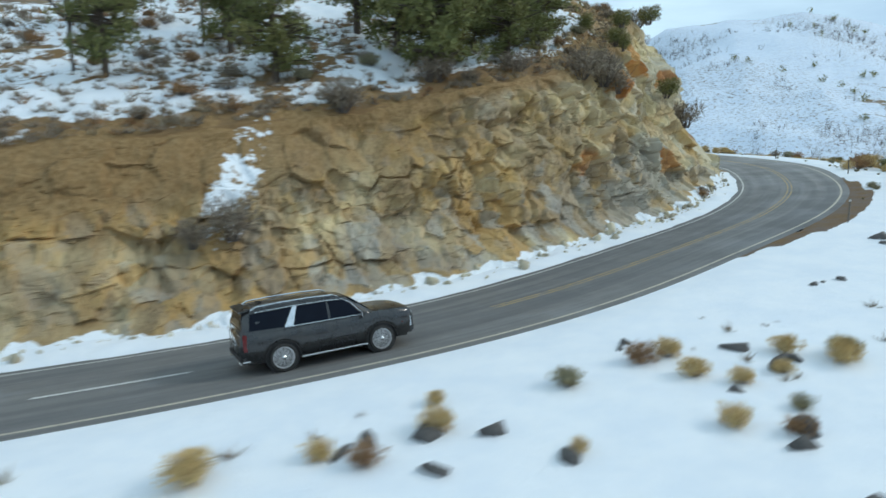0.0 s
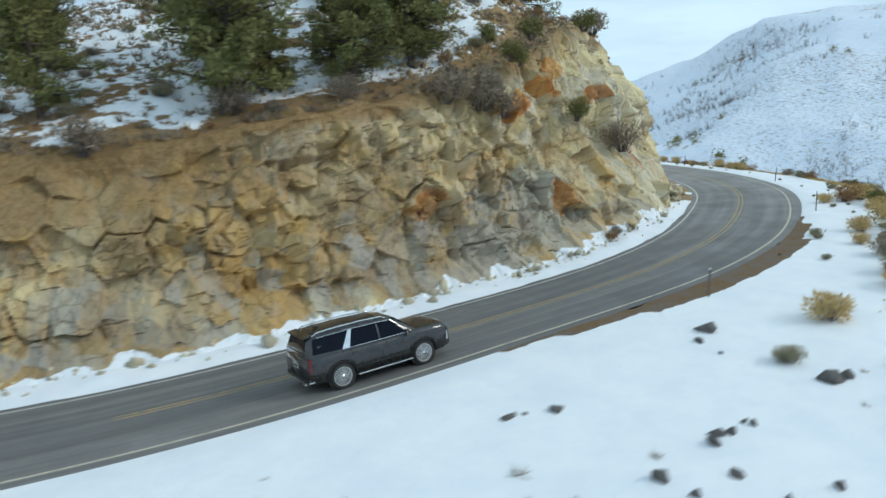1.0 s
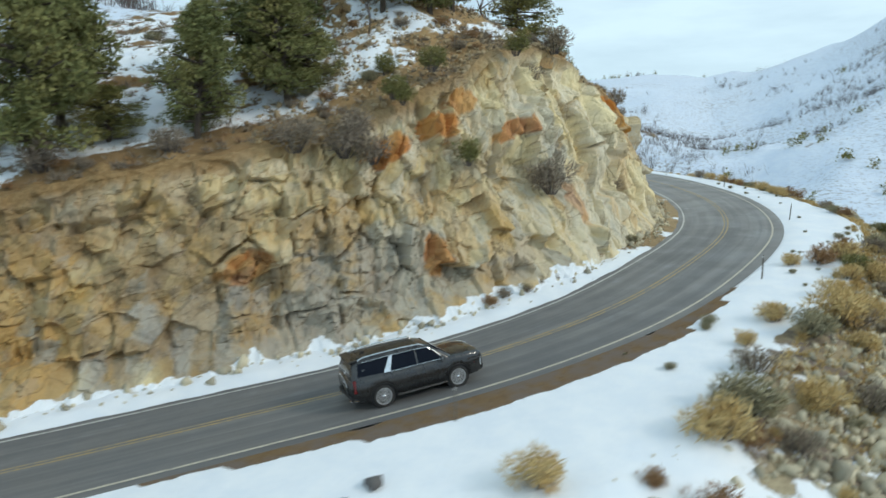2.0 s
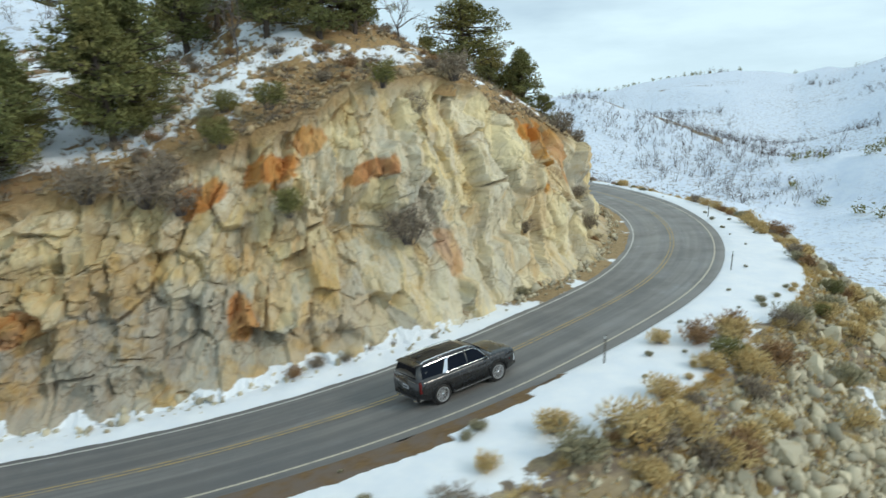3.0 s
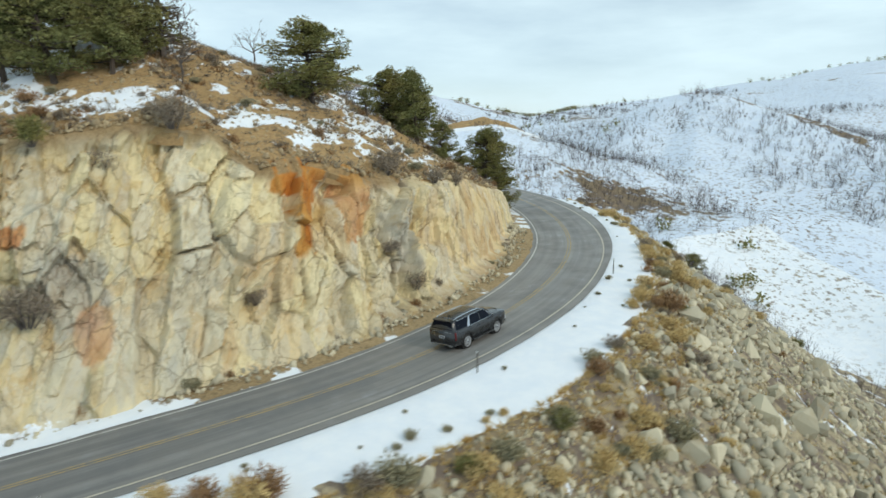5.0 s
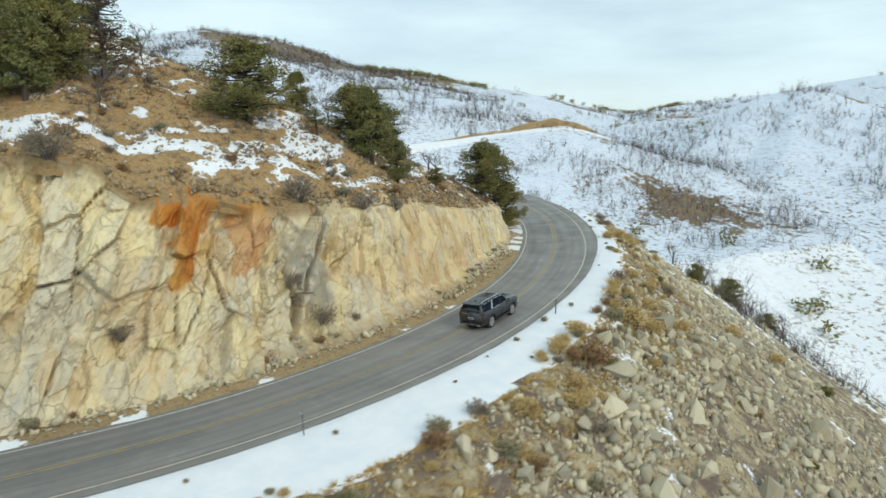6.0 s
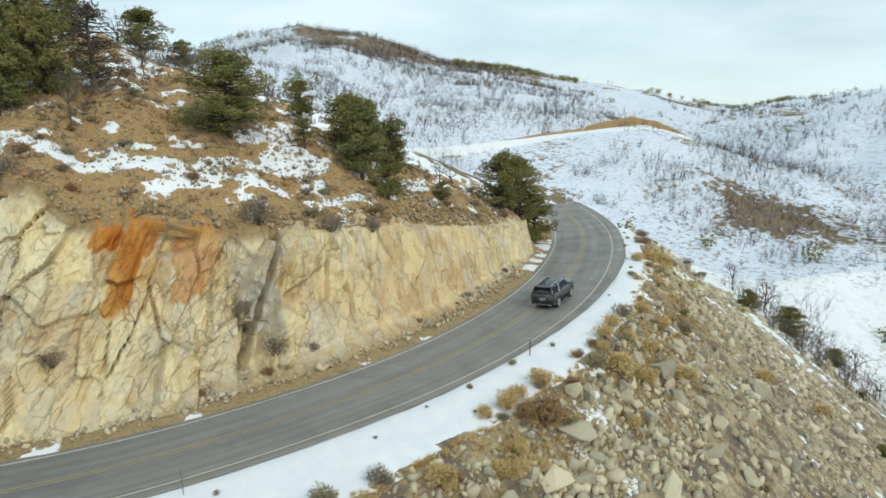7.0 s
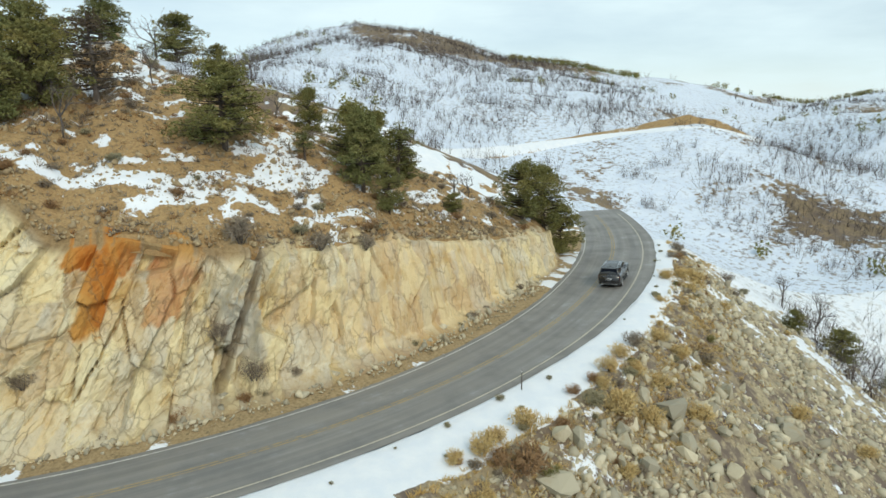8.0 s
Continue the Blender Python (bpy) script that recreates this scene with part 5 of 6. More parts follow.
# ---- stones ----
def stone_mesh(seed):
    """An angular broken stone about one metre across."""
    rng = np.random.default_rng(seed)
    bm = bmesh.new()
    for p in rng.normal(size=(14, 3)):
        p = p / np.linalg.norm(p) * rng.uniform(0.38, 0.60)
        bm.verts.new(p * np.array([1.15, 0.85, 0.72]))
    hull = bmesh.ops.convex_hull(bm, input=bm.verts[:])
    bmesh.ops.delete(bm, geom=list({g for g in hull["geom_interior"] + hull["geom_unused"] if isinstance(g, bmesh.types.BMVert)}), context="VERTS")
    me = bpy.data.meshes.new("stone")
    bm.to_mesh(me)
    bm.free()
    return me


FIELD_STONE = plain_material("dark_field_stone", (0.15, 0.14, 0.135), (0.09, 0.085, 0.08), 4, 0.9, random_by="island")


def place_stones():
    rng = np.random.default_rng(17)
    meshes = [stone_mesh(100 + k) for k in range(9)]
    for me in meshes:
        me.materials.append(STONE)
    shoulder = bpy.data.objects["shoulder_outer"]
    # the large ones of the rubble slope
    done = 0
    while done < 300:
        s = rng.uniform(64, 124)
        w = float(along(s, SHOULDER))
        e = w + 1.2 + rng.exponential(8.0)
        if e > w + 24:
            continue
        x, y = (float(v) for v in at_road(s, WIDTH + 0.5 + e))
        size = float(np.clip(rng.lognormal(-0.15, 0.48), 0.45, 1.9)) * (0.75 + 0.5 * min(1, (e - w) / 6)) * (1.15 if 94 < s < 118 else 0.85)
        ob = new("stone", meshes[rng.integers(9)])
        ob.parent = shoulder
        z = float(z_right(s, WIDTH + 0.5 + e))
        ob.matrix_basis = Matrix.Translation((x, y, z + 0.12 * size)) @ Euler(rng.uniform(0, 6.28, 3)).to_matrix().to_4x4() @ Matrix.Diagonal((size, size * rng.uniform(0.7, 1.1), size, 1))
        done += 1

    def rubble(name, n, pick, label, material):
        """Joined small stones; pick(n) gives places and sizes."""
        base = []
        for me in meshes:
            co = np.array([v.co[:] for v in me.vertices])
            tri = []
            for p in me.polygons:
                vs = list(p.vertices)
                tri += [(vs[0], vs[i], vs[i + 1]) for i in range(1, len(vs) - 1)]
            base.append((co, np.array(tri)))
        x, y, z, size = pick(n)
        cos, tris, at = [], [], 0
        for i in range(len(x)):
            co, tri = base[i % 9]
            r = np.array(Euler(rng.uniform(0, 6.28, 3)).to_matrix())
            cos.append((co * size[i]) @ r.T + (x[i], y[i], z[i] + 0.1 * size[i]))
            tris.append(tri + at)
            at += len(co)
        v, t = np.concatenate(cos), np.concatenate(tris)
        me = bpy.data.meshes.new(name)
        me.vertices.add(len(v))
        me.vertices.foreach_set("co", v.astype(np.float32).ravel())
        me.loops.add(t.size)
        me.loops.foreach_set("vertex_index", t.ravel().astype(np.int32))
        me.polygons.add(len(t))
        me.polygons.foreach_set("loop_start", np.arange(0, t.size, 3, dtype=np.int32))
        me.update(calc_edges=True)
        me.materials.append(material)
        tagged(new(name, me), label, "rubble", "", "stuff")

    def slope(n):
        s = rng.uniform(56, 146, n)
        e = along(s, SHOULDER) + 0.2 + rng.exponential(10.5, n) + np.abs(rng.normal(0, 1.5, n))
        size = np.clip(rng.lognormal(-1.38, 0.56, n), 0.09, 1.0) * np.clip(0.6 + (e - along(s, SHOULDER)) / 8, 0.6, 1.3)
        thin = rough_noise(s, e, 5, 3, 91) + 0.5 > rng.uniform(0, 0.9, n)
        s, e, size = s[thin], e[thin], size[thin]
        x, y = at_road(s, WIDTH + 0.5 + e)
        return x, y, z_right(s, WIDTH + 0.5 + e), size

    def foot(n):
        s = np.where(rng.random(n) < 0.4, rng.uniform(5, 132, n), rng.uniform(78, 130, n))
        q = rng.beta(2.2, 1.3, n)
        dd = 0.9 + q * (along(s, FOOT) + 0.3)
        x, y = at_road(s, -dd)
        return x, y, z_road(s, -dd) + 0.1 + 0.35 * q, np.clip(rng.lognormal(-1.75, 0.6, n), 0.06, 0.9)

    def hill(n):
        s = rng.uniform(50, 132, n)
        t = rng.exponential(6, n)
        dd = along(s, FOOT) + along(s, CLIFF_W) + t
        x, y = at_road(s, -dd)
        return x, y, z_left(s, dd), np.clip(rng.lognormal(-1.7, 0.5, n), 0.08, 0.7)

    def field(n):
        s = rng.uniform(2, 62, n)
        e = rng.uniform(3.0, 15.0, n)
        keep = rough_noise(s, e, 4, 3, 92) + 0.25 * (e - 9) / 6 > rng.uniform(-0.1, 0.6, n)
        s, e = s[keep], e[keep]
        x, y = at_road(s, WIDTH + 0.5 + e)
        size = np.clip(rng.lognormal(-1.1, 0.55, len(s)), 0.12, 1.1)
        # the larger ones in a loose row
        row = np.array([(9.3, 17.1), (9.7, 17.0), (8.5, 18.1), (8.9, 16.4), (7.3, 12.4), (7.7, 12.9), (7.3, 15.1), (-0.2, 13.4), (1.1, 13.4), (-0.1, 11.7), (2.6, 12.1), (8.1, 13.4), (24.1, 26.9), (23.5, 26.8), (26.6, 27.3), (-2.2, 12.6), (-1.5, 13.0)])
        x, y, size = np.r_[x, row[:, 0]], np.r_[y, row[:, 1]], np.r_[size, 0.45 + 0.5 * rng.random(len(row))]
        return x, y, z_ground(x, y) - 0.12 * size, size

    rubble("field_stones", 320, field, "dark stones showing through the snow of the shoulder", FIELD_STONE)
    rubble("slope_rubble", 36000, slope, "grey-tan angular rubble covering the embankment", RUBBLE)
    rubble("fallen_rubble", 4800, foot, "small fallen stones along the foot of the cliff", RUBBLE)
    rubble("hill_rubble", 5500, hill, "loose gravel stones on the ochre hillside", HILL_STONE)


place_stones()

# ---- the car: x to its right, y ahead, z up from the road ----
CAR_PAINT = Mat("dark_grey_metallic_paint", 0.28, 0.55)
CAR_PAINT.b.inputs["Coat Weight"].default_value = 0.8
CAR_PAINT.b.inputs["Coat Roughness"].default_value = 0.06
dust = CAR_PAINT.noise(2.5, 5, 0.6)
CAR_PAINT.colour(CAR_PAINT.mix(CAR_PAINT.span(dust, 0.4, 0.75), (0.030, 0.031, 0.033), (0.046, 0.045, 0.043)))
CAR_PAINT.rough(CAR_PAINT.span(dust, 0.35, 0.75, 0.24, 0.42))
CAR_PAINT = CAR_PAINT.m
CAR_GLASS = plain_material("tinted_car_glass", (0.005, 0.007, 0.013), (0.006, 0.009, 0.016), 2, 0.05, 0.0, 0.10)
BLACK_TRIM = plain_material("black_plastic", (0.016, 0.016, 0.017), (0.026, 0.025, 0.024), 18, 0.6)
CHROME = plain_material("chrome", (0.78, 0.79, 0.80), (0.68, 0.69, 0.70), 9, 0.14, 1.0)
RUBBER = plain_material("tyre_rubber", (0.020, 0.020, 0.021), (0.035, 0.033, 0.031), 22, 0.85)
ALLOY = plain_material("polished_alloy", (0.66, 0.67, 0.68), (0.52, 0.52, 0.53), 8, 0.34, 0.6)
RED_LENS = plain_material("red_lamp_lens", (0.13, 0.012, 0.014), (0.09, 0.01, 0.01), 10, 0.15)
CLEAR_LENS = plain_material("clear_lamp_lens", (0.72, 0.75, 0.78), (0.55, 0.58, 0.6), 14, 0.10)
PLATE = plain_material("number_plate", (0.55, 0.56, 0.58), (0.45, 0.46, 0.48), 10, 0.5)
ROOF_GLASS = plain_material("dark_roof", (0.020, 0.020, 0.021), (0.030, 0.029, 0.028), 3, 0.18, 0.1)

HALF_L, AXLE, WHEEL_R = 2.69, 1.535, 0.415


def nose(y):
    """How much the sides draw in towards both ends."""
    a = abs(y) / HALF_L
    return 1 - (0.07 if y > 0 else 0.05) * smoothstep(0.72, 1.0, a) - (0.10 if y > 0 else 0.05) * smoothstep(0.93, 1.0, a)


def hood_z(y):
    """The height of the shoulder line and bonnet at y."""
    return float(np.interp(y, [-2.69, -2.5, 0.75, 1.2, 2.2, 2.52, 2.64, 2.69], [1.16, 1.24, 1.26, 1.30, 1.275, 1.24, 1.19, 1.08]))


def loft(bm, rows, close_ends=True):
    """Skin over equal rows of points."""
    vs = [[bm.verts.new(p) for p in r] for r in rows]
    for a, b in zip(vs, vs[1:]):
        for i in range(len(a) - 1):
            bm.faces.new((a[i], a[i + 1], b[i + 1], b[i]))
    if close_ends:
        bm.faces.new(vs[0])
        bm.faces.new(vs[-1][::-1])


def box(bm, x, y, z, sx, sy, sz, turn=None, bevel=0.0):
    made = bmesh.ops.create_cube(bm, size=1, matrix=Matrix.Translation((x, y, z)) @ (turn or Matrix()) @ Matrix.Diagonal((sx, sy, sz, 1)))
    if bevel:
        edges = list({e for v in made["verts"] for e in v.link_edges})
        bmesh.ops.bevel(bm, geom=edges, offset=bevel, segments=2, affect="EDGES")


def arch(y):
    """The lower edge of the side: the sill, cut by the wheel arches."""
    z = float(np.interp(abs(y), [0, 2.2, 2.69], [0.34, 0.36, 0.46]))
    for yw in (-AXLE, AXLE):
        if abs(y - yw) < 0.50:
            z = max(z, WHEEL_R + math.sqrt(0.50 ** 2 - (y - yw) ** 2) * 0.98)
    return z


def hull_row(y):
    """Half-section of the lower body from the floor round the side to the bonnet, left to right."""
    k, top, low = nose(y), hood_z(y), arch(y)
    side = [(0.55, low), (0.93, low + 0.0), (0.985, low + 0.03), (1.02, max(0.78, low + 0.05)), (1.03, max(0.92, low + 0.07)), (1.015, max(top - 0.12, low + 0.09)), (0.97, max(top - 0.03, low + 0.11)), (0.88, max(top, low + 0.12)), (0.5, max(top + 0.035, low + 0.13))]
    right = [(x * k, y, z) for x, z in side]
    return [(-x, yy, z) for x, yy, z in right] [::1] + [(0, y, max(top + 0.045, low + 0.135))] + right[::-1]


def cabin_row(y, z0, z1, w0, w1):
    """A section of the cabin between the shoulder and the roof."""
    side = [(w0, z0), (w0 - (w0 - w1) * 0.5 + 0.02, z0 + (z1 - z0) * 0.5), (w1 + 0.02, z1 - 0.09), (w1 - 0.06, z1 - 0.015), (w1 * 0.5, z1 + 0.02)]
    right = [(x, y, z) for x, z in side]
    return [(-x, yy, z) for x, yy, z in right] + [(0, y, z1 + 0.03)] + right[::-1]


ROOF_Y = [-2.64, -2.50, -2.2, -1.0, 0.2, 0.55, 0.85, 1.12, 1.38]
ROOF_Z = [1.42, 1.80, 1.905, 1.945, 1.92, 1.85, 1.67, 1.47, 1.255]


def roof_z(y):
    return float(np.interp(y, ROOF_Y, ROOF_Z))


def side_x(y, z):
    """The cabin's half-width at a place on its side."""
    w0, w1 = 0.945, 0.735
    t = (z - 1.21) / (1.93 - 1.21)
    return (w0 + (w1 + 0.02 - w0) * t) * (1 - 0.03 * smoothstep(1.9, 2.6, abs(y)))


def pane(bm, corners, side, proud=0.012, thick=0.02):
    """A flat-sided panel laid on the cabin's side: corners as (y, z)."""
    a = [bm.verts.new((side * (side_x(y, z) + proud), y, z)) for y, z in corners]
    b = [bm.verts.new((side * (side_x(y, z) + proud - thick), y, z)) for y, z in corners]
    bm.faces.new(a if side > 0 else a[::-1])
    bm.faces.new(b[::-1] if side > 0 else b)
    n = len(a)
    for i in range(n):
        bm.faces.new((a[i], b[i], b[(i + 1) % n], a[(i + 1) % n]))


def strip(bm, points, half, side, proud=0.018):
    """A thin raised trim along (y, z) points of the cabin's side."""
    pts = [Vector((side * (side_x(y, z) + proud), y, z)) for y, z in points]
    tube(bm, pts, [half] * len(pts), 6)


def wheel(car, x, y):
    side = 1 if x > 0 else -1
    hub = new("wheel")
    hub.parent = car
    hub.matrix_basis = pose(x, y, WHEEL_R)
    prof = [(0.31, 0.10), (0.385, 0.125), (0.412, 0.105), (0.415, 0.05), (0.415, -0.05), (0.412, -0.105), (0.385, -0.125), (0.31, -0.10)]
    n = 40

    def turned(bm, profile, close=False):
        rings = [[bm.verts.new((side * w, r * math.cos(a), r * math.sin(a))) for r, w in profile] for a in np.linspace(0, 2 * math.pi, n, endpoint=False)]
        for i in range(n):
            a, b = rings[i], rings[(i + 1) % n]
            for j in range(len(profile) - 1):
                bm.faces.new((a[j], a[j + 1], b[j + 1], b[j]))

    bm = bmesh.new()
    turned(bm, prof)
    part("tyre", bm, RUBBER, hub, "black low-profile tyre", True)
    bm = bmesh.new()
    turned(bm, [(0.318, 0.122), (0.298, 0.122), (0.285, 0.07), (0.275, -0.09), (0.31, -0.10)])
    for k in range(12):
        a = k * math.pi / 6
        for da in (-0.07, 0.07):
            box(bm, side * 0.092, 0.175 * math.cos(a + da * 0.8), 0.175 * math.sin(a + da * 0.8), 0.03, 0.25, 0.024, Matrix.Rotation(a + da, 4, "X"))
    part("rim", bm, ALLOY, hub, "silver multi-spoke alloy rim")
    bm = bmesh.new()
    bmesh.ops.create_cone(bm, cap_ends=True, segments=24, radius1=0.075, radius2=0.055, depth=0.05, matrix=Matrix.Translation((side * 0.105, 0, 0)) @ Matrix.Rotation(side * math.pi / 2, 4, "Y"))
    part("hub_cap", bm, CHROME, hub, "", True)
    bm = bmesh.new()
    bmesh.ops.create_cone(bm, cap_ends=True, segments=28, radius1=0.22, radius2=0.22, depth=0.03, matrix=Matrix.Translation((side * 0.02, 0, 0)) @ Matrix.Rotation(math.pi / 2, 4, "Y"))
    part("brake_disc", bm, ALLOY, hub)
    return hub


def sport_utility():
    car = tagged(new("car"), "dark grey full-size sport utility vehicle with chrome trim on the road", "car")
    # lower body
    bm = bmesh.new()
    ys = sorted(set(np.round(np.concatenate([np.linspace(-2.69, 2.69, 50), np.linspace(-AXLE - 0.5, -AXLE + 0.5, 27), np.linspace(AXLE - 0.5, AXLE + 0.5, 27)]), 3)))
    loft(bm, [hull_row(float(y)) for y in ys])
    bmesh.ops.recalc_face_normals(bm, faces=bm.faces[:])
    body = part("body", bm, CAR_PAINT, car, "", True)
    # dark floor and wheel housings
    bm = bmesh.new()
    box(bm, 0, 0, 0.50, 1.5, 5.0, 0.36)
    part("underbody", bm, BLACK_TRIM, car)
    for y in (-AXLE, AXLE):
        bm = bmesh.new()
        bmesh.ops.create_cone(bm, cap_ends=True, segments=36, radius1=0.50, radius2=0.50, depth=1.84, matrix=Matrix.Translation((0, y, WHEEL_R + 0.01)) @ Matrix.Rotation(math.pi / 2, 4, "Y"))
        part("wheel_housing", bm, BLACK_TRIM, car)
    for y in (-AXLE, AXLE):
        for sd in (-1, 1):
            bm = bmesh.new()
            pts = [(sd * (1.012 * nose(y)), y + 0.512 * math.cos(a), WHEEL_R + 0.505 * math.sin(a)) for a in np.linspace(0.02, math.pi - 0.02, 22)]
            tube(bm, pts, [0.012] * 22, 6)
            part("arch_trim", bm, BLACK_TRIM, body)
    # cabin: pillars and roof
    bm = bmesh.new()
    loft(bm, [cabin_row(y, 1.19, max(z, 1.295), 0.945 * (1 - 0.03 * float(smoothstep(1.9, 2.6, abs(y)))), 0.735 if z > 1.5 else 0.735 + 0.21 * float(smoothstep(1.85, 1.2, z))) for y, z in zip(ROOF_Y, ROOF_Z)])
    bmesh.ops.recalc_face_normals(bm, faces=bm.faces[:])
    part("cabin", bm, CAR_PAINT, car, "", True)
    bm = bmesh.new()
    rows = []
    for y in (-2.15, -1.6, -1.0, -0.4, 0.15):
        z = roof_z(y)
        rows.append([(x, y, z + 0.034 - 0.025 * (x / 0.6) ** 2 * 1.3) for x in np.linspace(-0.56, 0.56, 9)])
    loft(bm, rows, False)
    part("roof_panel", bm, ROOF_GLASS, car, "glossy black roof panel")
    # side windows with bright trim, a broad bright pillar and rails
    for sd in (-1, 1):
        for name, c in (("front_window", [(0.93, 1.29), (-0.02, 1.29), (-0.02, 1.815), (0.40, 1.84), (0.62, 1.665)]), ("rear_door_window", [(-0.10, 1.29), (-1.17, 1.29), (-0.97, 1.82), (-0.10, 1.82)]), ("quarter_window", [(-1.44, 1.295), (-2.42, 1.32), (-2.34, 1.785), (-1.13, 1.82)])):
            bm = bmesh.new()
            pane(bm, c, sd)
            part(name, bm, CAR_GLASS, car)
        bm = bmesh.new()
        pane(bm, [(-1.16, 1.28), (-1.42, 1.28), (-1.10, 1.84), (-0.98, 1.84)], sd, 0.016)
        part("pillar_trim", bm, CHROME, car, "broad bright rear pillar trim")
        bm = bmesh.new()
        strip(bm, [(1.0, 1.28), (0.5, 1.278), (-0.5, 1.278), (-1.2, 1.28)], 0.013, sd)
        strip(bm, [(1.0, 1.28), (0.66, 1.67), (0.42, 1.815), (-0.1, 1.84), (-1.1, 1.845), (-2.2, 1.815)], 0.011, sd)
        part("window_trim", bm, CHROME, car, "thin bright window surround")
        bm = bmesh.new()
        pts = [(sd * 0.66, y, roof_z(y) + h) for y, h in ((0.34, -0.01), (0.18, 0.035), (-0.6, 0.045), (-1.5, 0.045), (-2.12, 0.035), (-2.3, -0.01))]
        tube(bm, pts, [0.02, 0.024, 0.024, 0.024, 0.024, 0.02], 8)
        part("roof_rail", bm, CHROME, car, "satin silver roof rail")
        for y in (0.35, -0.75):
            bm = bmesh.new()
            box(bm, sd * 1.035, y - 0.25, 1.10, 0.03, 0.24, 0.035, None, 0.01)
            part("door_handle", bm, CAR_PAINT, car)
        for y0 in (1.02, -0.06, -1.12):
            bm = bmesh.new()
            tube(bm, [(sd * 1.012, y0, 0.48), (sd * 1.034, y0, 0.85), (sd * 1.012, y0, 1.10)], [0.005] * 3, 4)
            part("door_gap", bm, BLACK_TRIM, body)
        bm = bmesh.new()
        box(bm, sd * 1.08, 0.95, 1.33, 0.26, 0.13, 0.17, Matrix.Rotation(-0.15 * sd, 4, "Z"), 0.04)
        mirror = part("wing_mirror", bm, CAR_PAINT, car)
        bm = bmesh.new()
        box(bm, sd * 1.08, 0.885, 1.33, 0.21, 0.012, 0.13)
        part("mirror_glass", bm, CHROME, mirror)
        bm = bmesh.new()
        box(bm, sd * 1.03, 0, 0.37, 0.16, 2.05, 0.05, None, 0.015)
        step = part("side_step", bm, BLACK_TRIM, car)
        bm = bmesh.new()
        box(bm, sd * 1.113, 0, 0.385, 0.015, 2.05, 0.028)
        part("step_trim", bm, CHROME, step, "bright strip along the side step")
        # lamps
        bm = bmesh.new()
        box(bm, sd * 0.935, -2.57, 1.00, 0.07, 0.13, 0.50, None, 0.02)
        part("tail_lamp", bm, RED_LENS, car, "tall narrow red tail lamp")
        bm = bmesh.new()
        box(bm, sd * 0.74, 2.56, 1.04, 0.36, 0.12, 0.075, Matrix.Rotation(-0.45 * sd, 4, "Z"), 0.02)
        part("headlamp", bm, CLEAR_LENS, car, "slim clear headlamp")
        bm = bmesh.new()
        box(bm, sd * 0.90, 2.55, 0.80, 0.05, 0.10, 0.34, Matrix.Rotation(-0.5 * sd, 4, "Z"), 0.015)
        part("running_lamp", bm, CLEAR_LENS, car)
        bm = bmesh.new()
        box(bm, sd * 0.985, 2.20, 0.83, 0.02, 0.14, 0.045, Matrix.Rotation(-0.2 * sd, 4, "Z"), 0.006)
        part("side_marker", bm, RED_LENS, car, "small orange-red side marker")
        bm = bmesh.new()
        box(bm, sd * 0.62, -2.72, 0.40, 0.26, 0.08, 0.07, None, 0.02)
        part("exhaust_tip", bm, CHROME, car)
    # rear
    bm = bmesh.new()
    a, b = 2.475, 2.60
    vs = [bm.verts.new(p) for p in ((-0.76, -b - 0.05, 1.36), (0.76, -b - 0.05, 1.36), (0.65, -a - 0.06, 1.78), (-0.65, -a - 0.06, 1.78))]
    ws = [bm.verts.new((v.co.x, v.co.y + 0.03, v.co.z)) for v in vs]
    bm.faces.new(vs)
    bm.faces.new(ws[::-1])
    for i in range(4):
        bm.faces.new((vs[i], ws[i], ws[(i + 1) % 4], vs[(i + 1) % 4]))
    part("rear_window", bm, CAR_GLASS, car)
    bm = bmesh.new()
    box(bm, 0, -2.46, 1.87, 1.38, 0.34, 0.05, Matrix.Rotation(0.12, 4, "X"), 0.02)
    part("roof_spoiler", bm, CAR_PAINT, car)
    bm = bmesh.new()
    box(bm, 0, -2.665, 1.20, 1.42, 0.03, 0.03, None, 0.008)
    part("tailgate_trim", bm, CHROME, car, "bright bar across the tailgate")
    bm = bmesh.new()
    box(bm, 0, -2.70, 0.90, 0.42, 0.02, 0.16, None, 0.005)
    plate = part("number_plate", bm, PLATE, car)
    bm = bmesh.new()
    box(bm, 0, -2.714, 0.90, 0.30, 0.006, 0.07)
    part("plate_bar", bm, BLACK_TRIM, plate)
    bm = bmesh.new()
    box(bm, 0, -2.60, 0.52, 1.86, 0.26, 0.26, None, 0.07)
    bumper = part("rear_bumper", bm, BLACK_TRIM, car)
    bm = bmesh.new()
    box(bm, 0, -2.735, 0.47, 1.55, 0.02, 0.03)
    for sd in (-1, 1):
        box(bm, sd * 0.935, -2.45, 0.47, 0.02, 0.46, 0.03)
    part("bumper_trim", bm, CHROME, bumper)
    # front
    bm = bmesh.new()
    box(bm, 0, 2.58, 0.56, 1.80, 0.26, 0.30, None, 0.07)
    part("front_bumper", bm, CAR_PAINT, car)
    bm = bmesh.new()
    box(bm, 0, 2.675, 0.86, 1.2, 0.07, 0.42, None, 0.03)
    grille = part("grille", bm, BLACK_TRIM, car)
    bm = bmesh.new()
    for k in range(6):
        box(bm, 0, 2.715, 0.70 + k * 0.056, 1.05, 0.012, 0.012)
    part("grille_bar", bm, CHROME, grille)
    bm = bmesh.new()
    vs = [bm.verts.new(p) for p in ((-0.80, 1.30, 1.275), (0.80, 1.30, 1.275), (0.66, 0.66, 1.765), (-0.66, 0.66, 1.765))]
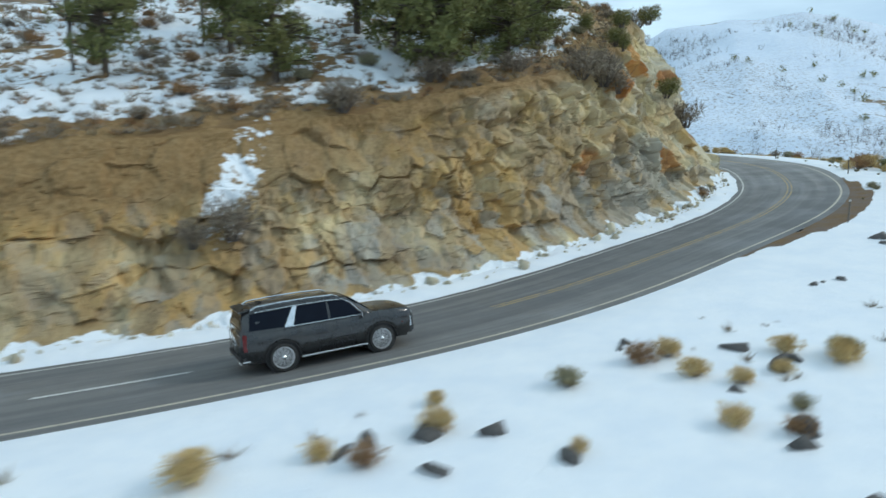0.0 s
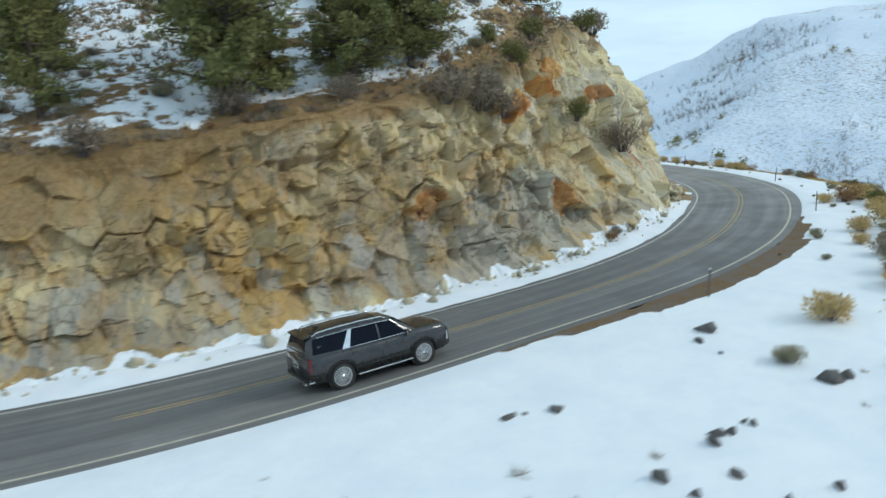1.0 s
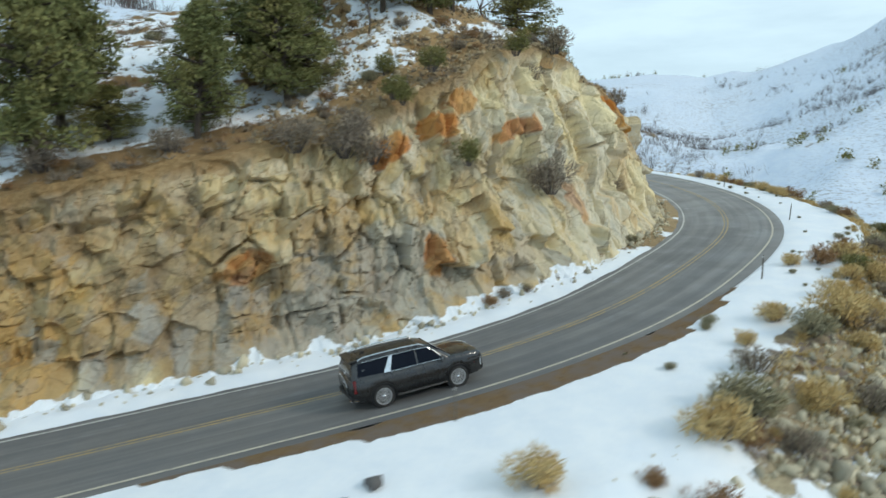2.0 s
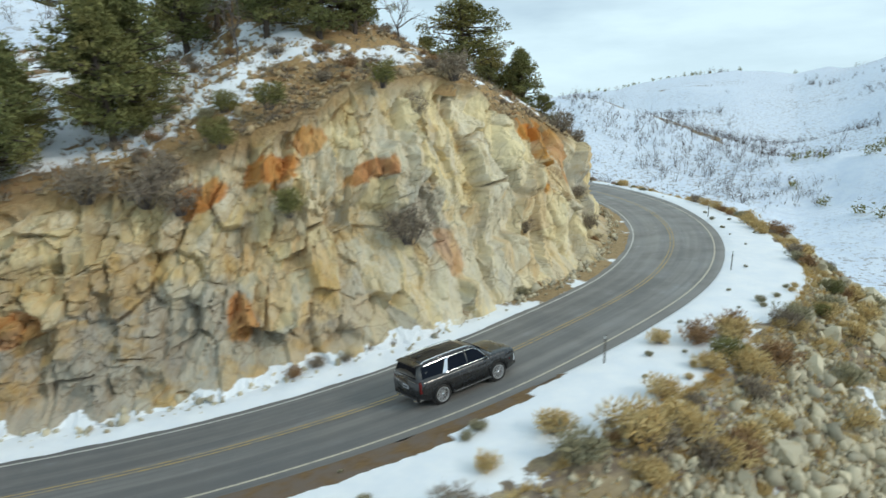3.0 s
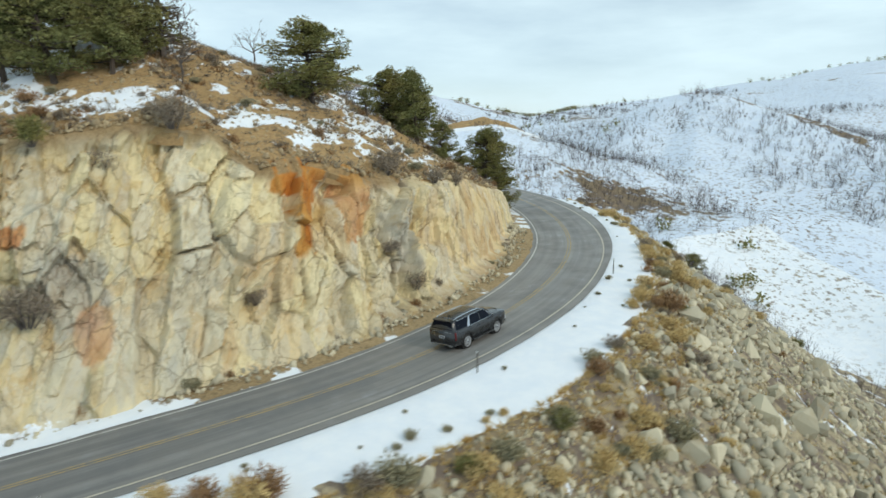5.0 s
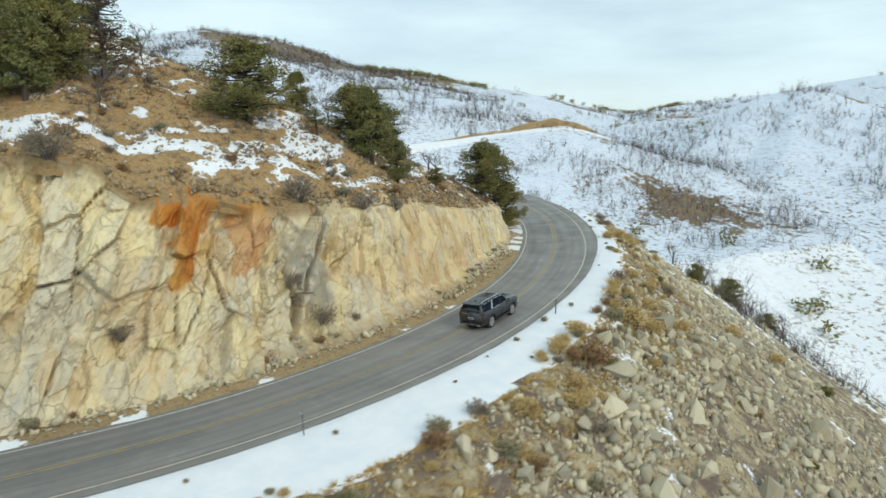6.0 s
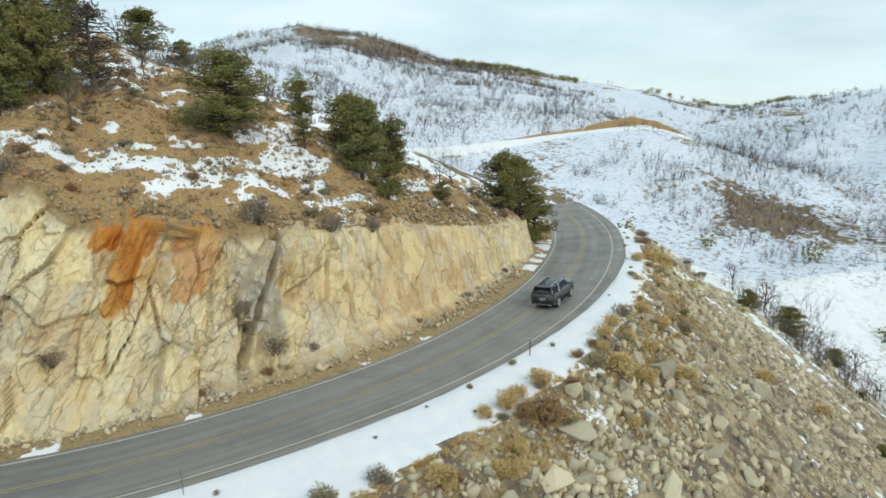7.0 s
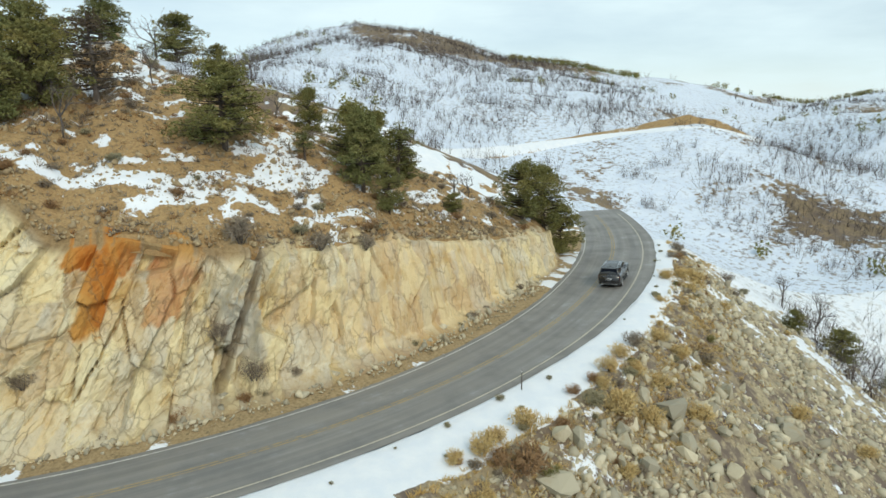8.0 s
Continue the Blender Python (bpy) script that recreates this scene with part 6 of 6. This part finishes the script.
    ws = [bm.verts.new((v.co.x, v.co.y - 0.02, v.co.z - 0.03)) for v in vs]
    for v in vs:
        v.co += Vector((0, 0.035, 0.05))
    bm.faces.new(vs)
    bm.faces.new(ws[::-1])
    for i in range(4):
        bm.faces.new((vs[i], ws[i], ws[(i + 1) % 4], vs[(i + 1) % 4]))
    part("windscreen", bm, CAR_GLASS, car)
    bm = bmesh.new()
    box(bm, 0, -1.9, 1.985, 0.05, 0.2, 0.06, Matrix.Rotation(-0.2, 4, "X"), 0.015)
    part("roof_aerial", bm, BLACK_TRIM, car)
    wheels = [wheel(car, sd * 0.875, y) for sd in (-1, 1) for y in (-AXLE, AXLE)]
    return car, wheels


CAR, WHEELS = sport_utility()


def road_pose(s, d):
    """The car's place on the banked road, midway between its axles."""
    (xa, ya), (xb, yb) = at_road(s - AXLE, d), at_road(s + AXLE, d)
    za, zb = float(z_road(s - AXLE, d)), float(z_road(s + AXLE, d))
    run = math.hypot(xb - xa, yb - ya)
    heading = math.degrees(math.atan2(yb - ya, xb - xa)) - 90
    return pose((xa + xb) / 2, (ya + yb) / 2, (za + zb) / 2, 0, 0, heading) @ pose(0, 0, 0, math.degrees(math.atan2(zb - za, run)), -math.degrees(math.atan(BANK_RATE)), 0)


# seconds, metres along the road, metres from the left edge line
DRIVE = [(0.0, 26.15, 4.56), (0.6, 34.8, 4.9), (1.3, 44.75, 5.1), (1.5, 47.6, 5.0), (2.2, 57.0, 4.7), (3.2, 69.7, 4.3), (3.5, 73.6, 4.4), (4.8, 91.2, 4.0), (5.0, 93.75, 4.0), (6.5, 113.55, 4.0), (7.0, 120.0, 4.1), (7.5, 126.3, 4.35), (8.0, 132.4, 4.7)]


def motions():
    t, s, d = (np.array(v, float) for v in zip(*DRIVE))
    smooth, side = np.polyfit(t, s, 4), np.polyfit(t, d, 5)
    walk(CAR, [(k, road_pose(float(np.polyval(smooth, k)), float(np.polyval(side, k)))) for k in np.arange(0, 8.01, 0.25)])
    start = float(np.polyval(smooth, 0))
    for w in WHEELS:
        x, y, z = w.matrix_basis.translation
        rows = []
        for f in range(0, 241):
            k = f / 30
            turn = -math.degrees((float(np.polyval(smooth, k)) - start) / WHEEL_R)
            rows.append((k, pose(x, y, z, turn % 360.0)))
        walk(w, rows)


motions()
